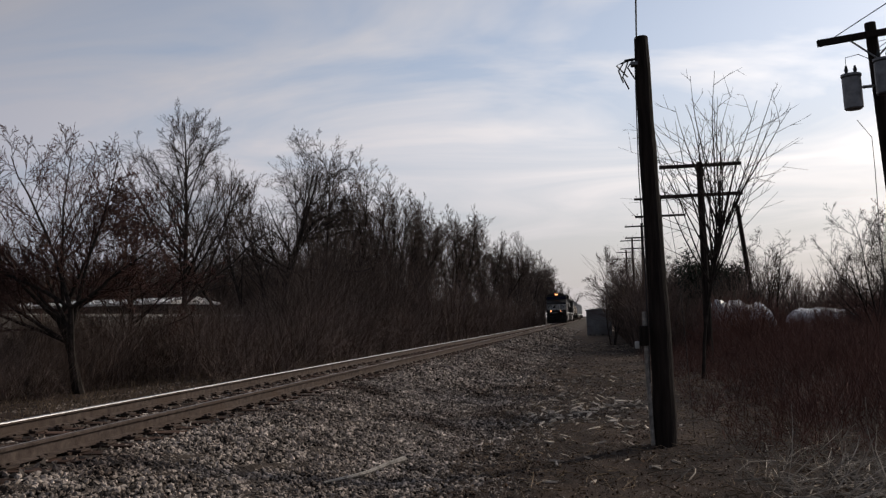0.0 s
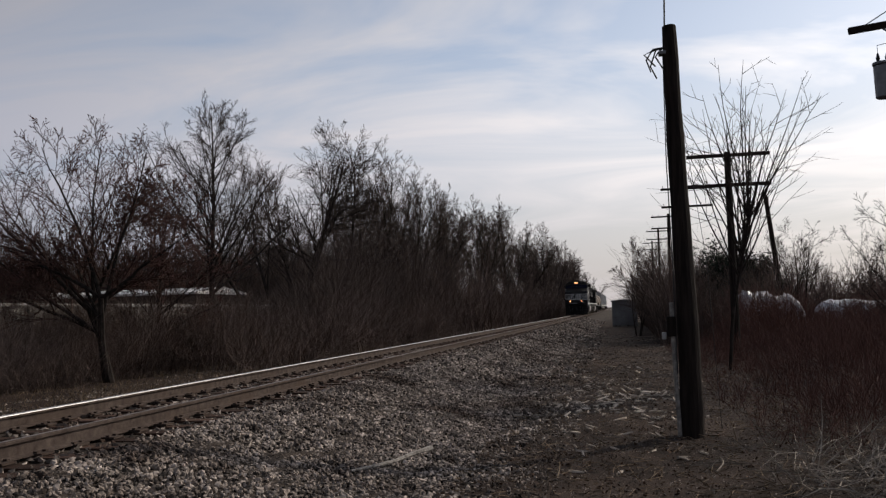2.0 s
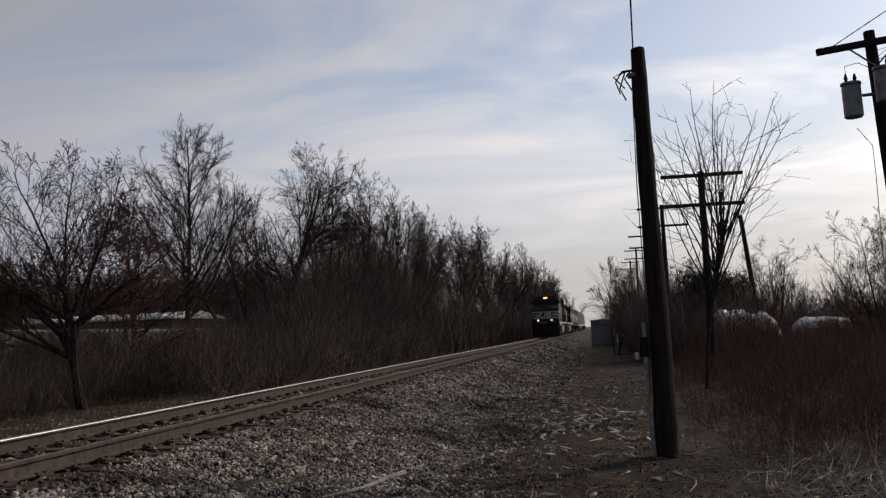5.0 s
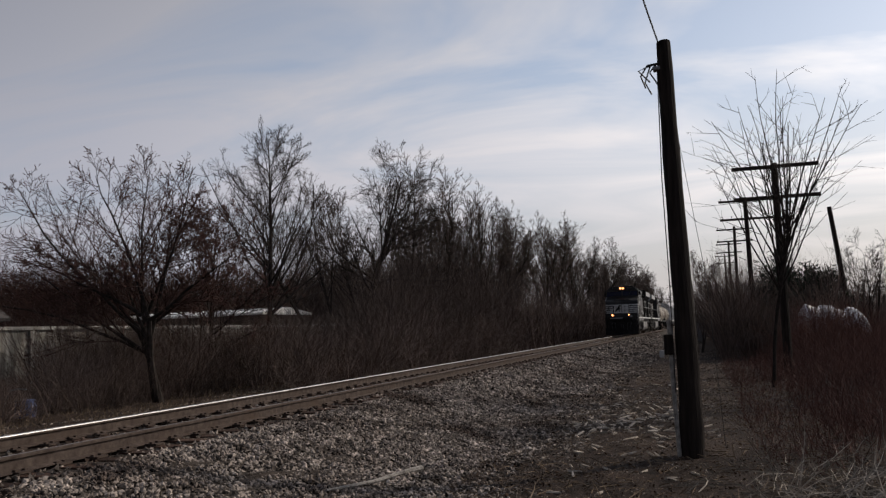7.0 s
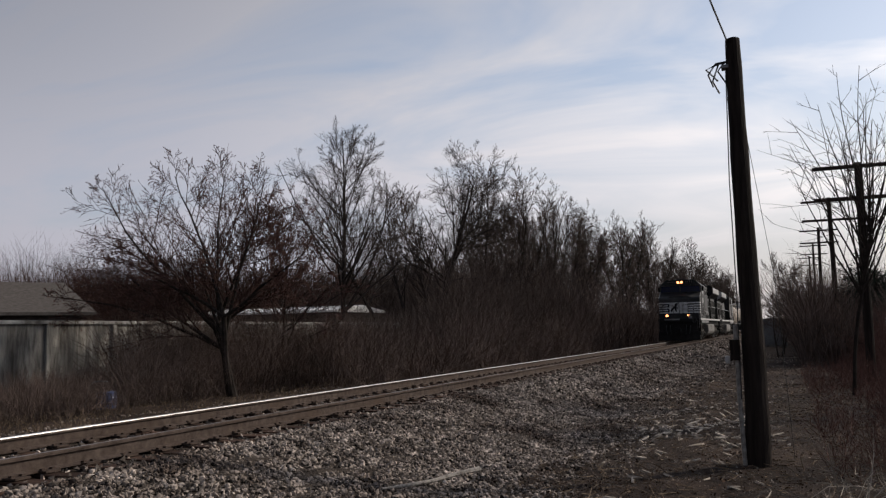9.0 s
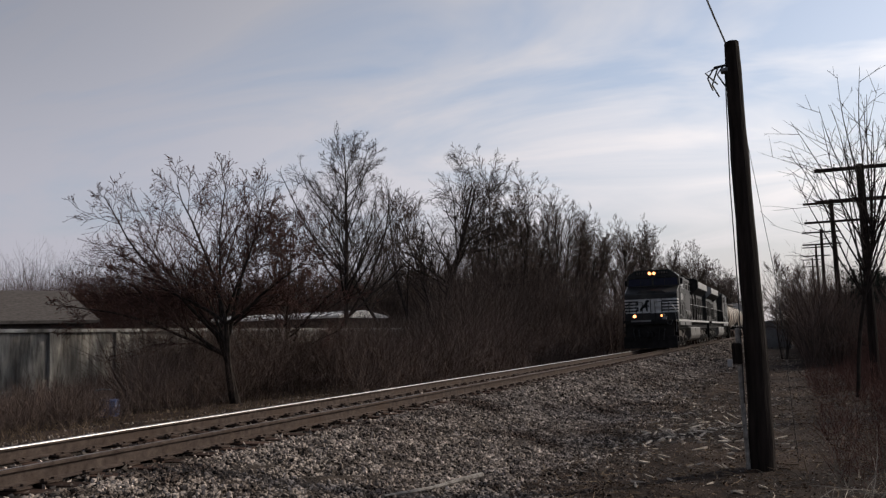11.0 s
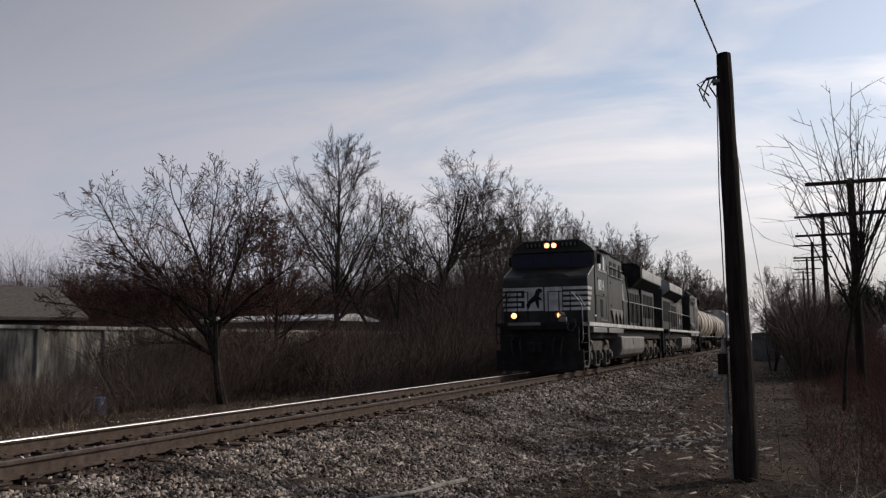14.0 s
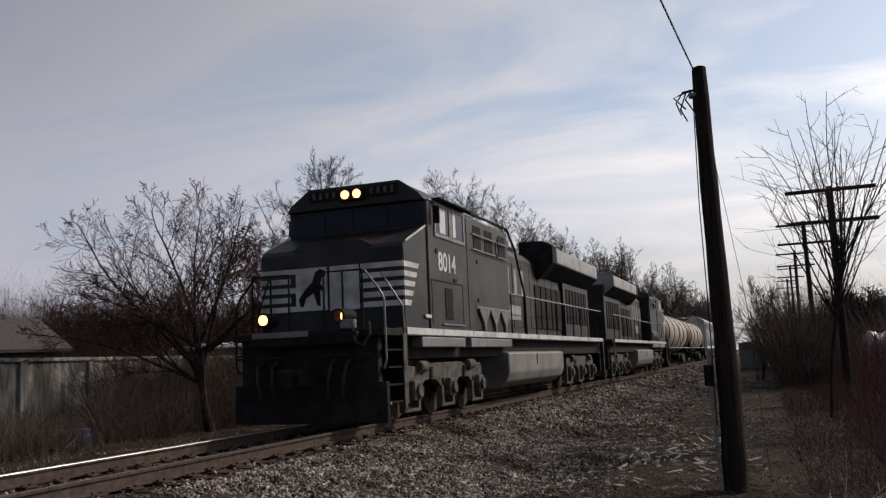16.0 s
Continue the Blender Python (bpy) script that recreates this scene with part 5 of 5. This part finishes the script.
def tank_car(L):
    car = empty("tank_car")
    bm = bmesh.new()
    add_pipe(bm, [(0, y, 2.45) for y in (1.0, 1.12, 1.4, 1.8, L - 1.8, L - 1.4, L - 1.12, L - 1.0)], [0.5, 1.0, 1.32, 1.45, 1.45, 1.32, 1.0, 0.5], 36)
    shell = part("tank_shell", bm, BEIGE, car, "stained beige cylindrical tank")
    for p in shell.data.polygons:
        p.use_smooth = True
    for y in (1.9, L * 0.3, L * 0.5, L * 0.7, L - 1.9):
        bm = bmesh.new()
        add_pipe(bm, [(0, y - 0.13, 2.45), (0, y - 0.129, 2.45), (0, y + 0.129, 2.45), (0, y + 0.13, 2.45)], [1.3, 1.475, 1.475, 1.3], 36)
        part("tank_band", bm, RUST, car)
    box("sill", (-0.35, 0.35, 0.3, L - 0.3, 0.85, 1.1), BLACK2, car, 0.02)
    for y in (1.6, L - 1.6):
        prism("saddle", [(-1.3, 1.9), (-1.35, 1.0), (1.35, 1.0), (1.3, 1.9), (0.6, 1.15), (-0.6, 1.15)], y - 0.3, y + 0.3, "y", BLACK2, car)
    cyl("dome", (0, L / 2, 3.8), (0, L / 2, 4.25), 0.42, BEIGE, car, 20, 0.04)
    box("platform", (-0.8, 0.8, L / 2 - 1.1, L / 2 + 1.1, 3.98, 4.02), BLACK2, car, 0.0)
    for s in (-1, 1):
        pipe("side_rail", [(s * 1.5, 0.4, 1.35), (s * 1.5, L - 0.4, 1.35)], 0.03, STEEL, car, 7)
        pipe("ladder", [(s * 1.5, L / 2, 1.2), (s * 1.47, L / 2, 3.2), (s * 0.8, L / 2, 4.0)], 0.02, STEEL, car, 6)
        for y in (0.3, L - 0.5):
            box("end_step", tuple(sorted((s * 1.0, s * 1.5))) + (y, y + 0.2, 0.5, 1.3), BLACK2, car, 0.0)
    couplers(car, L)
    tagged(car, "stained beige railway tank car", "tank car", group="freight cars of the train")
    return car, freight_truck(car, 2.0) + freight_truck(car, L - 2.0)


def hopper_car(L):
    car = empty("hopper_car")
    prof = [(-1.55, 1.5), (-1.6, 3.0), (-1.5, 4.2), (-0.9, 4.6), (0.9, 4.6), (1.5, 4.2), (1.6, 3.0), (1.55, 1.5), (0.6, 0.9), (-0.6, 0.9)]
    prism("body", prof, 1.0, L - 1.0, "y", WHITE, car, 0.03, "white painted hopper body")
    for s in (-1, 1):
        for k in range(9):
            y = 1.1 + k * (L - 2.2) / 8
            box("side_rib", tuple(sorted((s * 1.56, s * 1.66))) + (y - 0.06, y + 0.06, 1.5, 4.1), WHITE, car, 0.0)
        box("side_sill", tuple(sorted((s * 1.5, s * 1.66))) + (0.3, L - 0.3, 1.28, 1.5), WHITE, car, 0.01)
        for y in (0.45, L - 0.45):
            pipe("ladder", [(s * 1.4, y, 1.2), (s * 1.4, y, 4.3)], 0.03, STEEL, car, 6)
    for k in range(3):
        yk = L * (0.25 + 0.25 * k)
        prism("hopper_chute", [(yk - 1.4, 1.2), (yk + 1.4, 1.2), (yk + 0.4, 0.45), (yk - 0.4, 0.45)], -0.7, 0.7, "x", WHITE, car)
    box("roof_walk", (-0.35, 0.35, 0.6, L - 0.6, 4.66, 4.71), STEEL, car, 0.0)
    box("centre_sill", (-0.3, 0.3, 0.2, L - 0.2, 0.85, 1.1), BLACK2, car, 0.0)
    couplers(car, L)
    tagged(car, "white covered railway hopper car", "hopper car", group="freight cars of the train")
    return car, freight_truck(car, 2.0) + freight_truck(car, L - 2.0)


def wheels_of(ob):
    return [o for o in ob.children_recursive if o.name.startswith("wheelset")]


lead, _ = locomotive(True)
tagged(lead, "dusty black diesel locomotive with white nose bands, headlights lit", "locomotive", group="locomotives of the train")
second, _ = locomotive(False)
tagged(second, "dusty black diesel locomotive coupled back to front, lamps unlit", "locomotive", group="locomotives of the train")
for o in second.children_recursive:
    if o.name.startswith("lens"):
        o.data.materials[0] = GLASS
        o["label"] = "unlit lamp glass"
tank1, _ = tank_car(17.0)
tank2 = copy_thing(tank1, Matrix())
hop1, _ = hopper_car(17.5)
hop2 = copy_thing(hop1, Matrix())
hop3 = copy_thing(hop1, Matrix())
tank3 = copy_thing(tank1, Matrix())
# thing, distance of its own origin behind the leading nose, heading, wheel radius
TRAIN = [(lead, 0.0, 0, 0.533), (second, 44.8, 180, 0.533), (tank1, 45.4, 0, 0.46), (tank2, 63.2, 0, 0.46), (hop1, 81.0, 0, 0.46), (hop2, 99.4, 0, 0.46), (hop3, 117.8, 0, 0.46), (tank3, 136.2, 0, 0.46)]
RUN = [  # seconds, place of the leading nose along the track
    (0, 134.93),
    (0.5, 131.08),
    (1, 127.23),
    (1.5, 123.40),
    (2, 119.61),
    (2.5, 115.88),
    (3, 112.20),
    (3.5, 108.54),
    (4, 104.90),
    (6.3, 88.05),
    (6.5, 86.54),
    (7, 82.66),
    (7.5, 78.68),
    (8, 74.65),
    (8.5, 70.59),
    (8.7, 68.98),
    (10.8, 52.25),
    (11, 50.69),
    (11.5, 46.92),
    (12, 43.15),
    (12.5, 39.46),
    (13, 35.80),
    (13.5, 32.09),
    (14, 28.40),
    (14.5, 24.71),
    (15, 21.02),
    (15.5, 17.27),
    (16, 13.60),
]


def motions():
    ts, ps = [r[0] for r in RUN], [r[1] for r in RUN]
    for ob, off, turn, _ in TRAIN:
        walk(ob, [(t, pose(0, p + off, 0, 0, 0, turn)) for t, p in RUN])
    steps = [i / 15 for i in range(241)]
    rolled = [ps[0] - float(np.interp(t, ts, ps)) for t in steps]
    for ob, off, turn, r in TRAIN:
        for w in wheels_of(ob):
            x, y, z = w.matrix_basis.translation
            s = -1 if turn else 1
            walk(w, [(t, pose(x, y, z, s * math.degrees(d / r), 0, 0)) for t, d in zip(steps, rolled)])


motions()
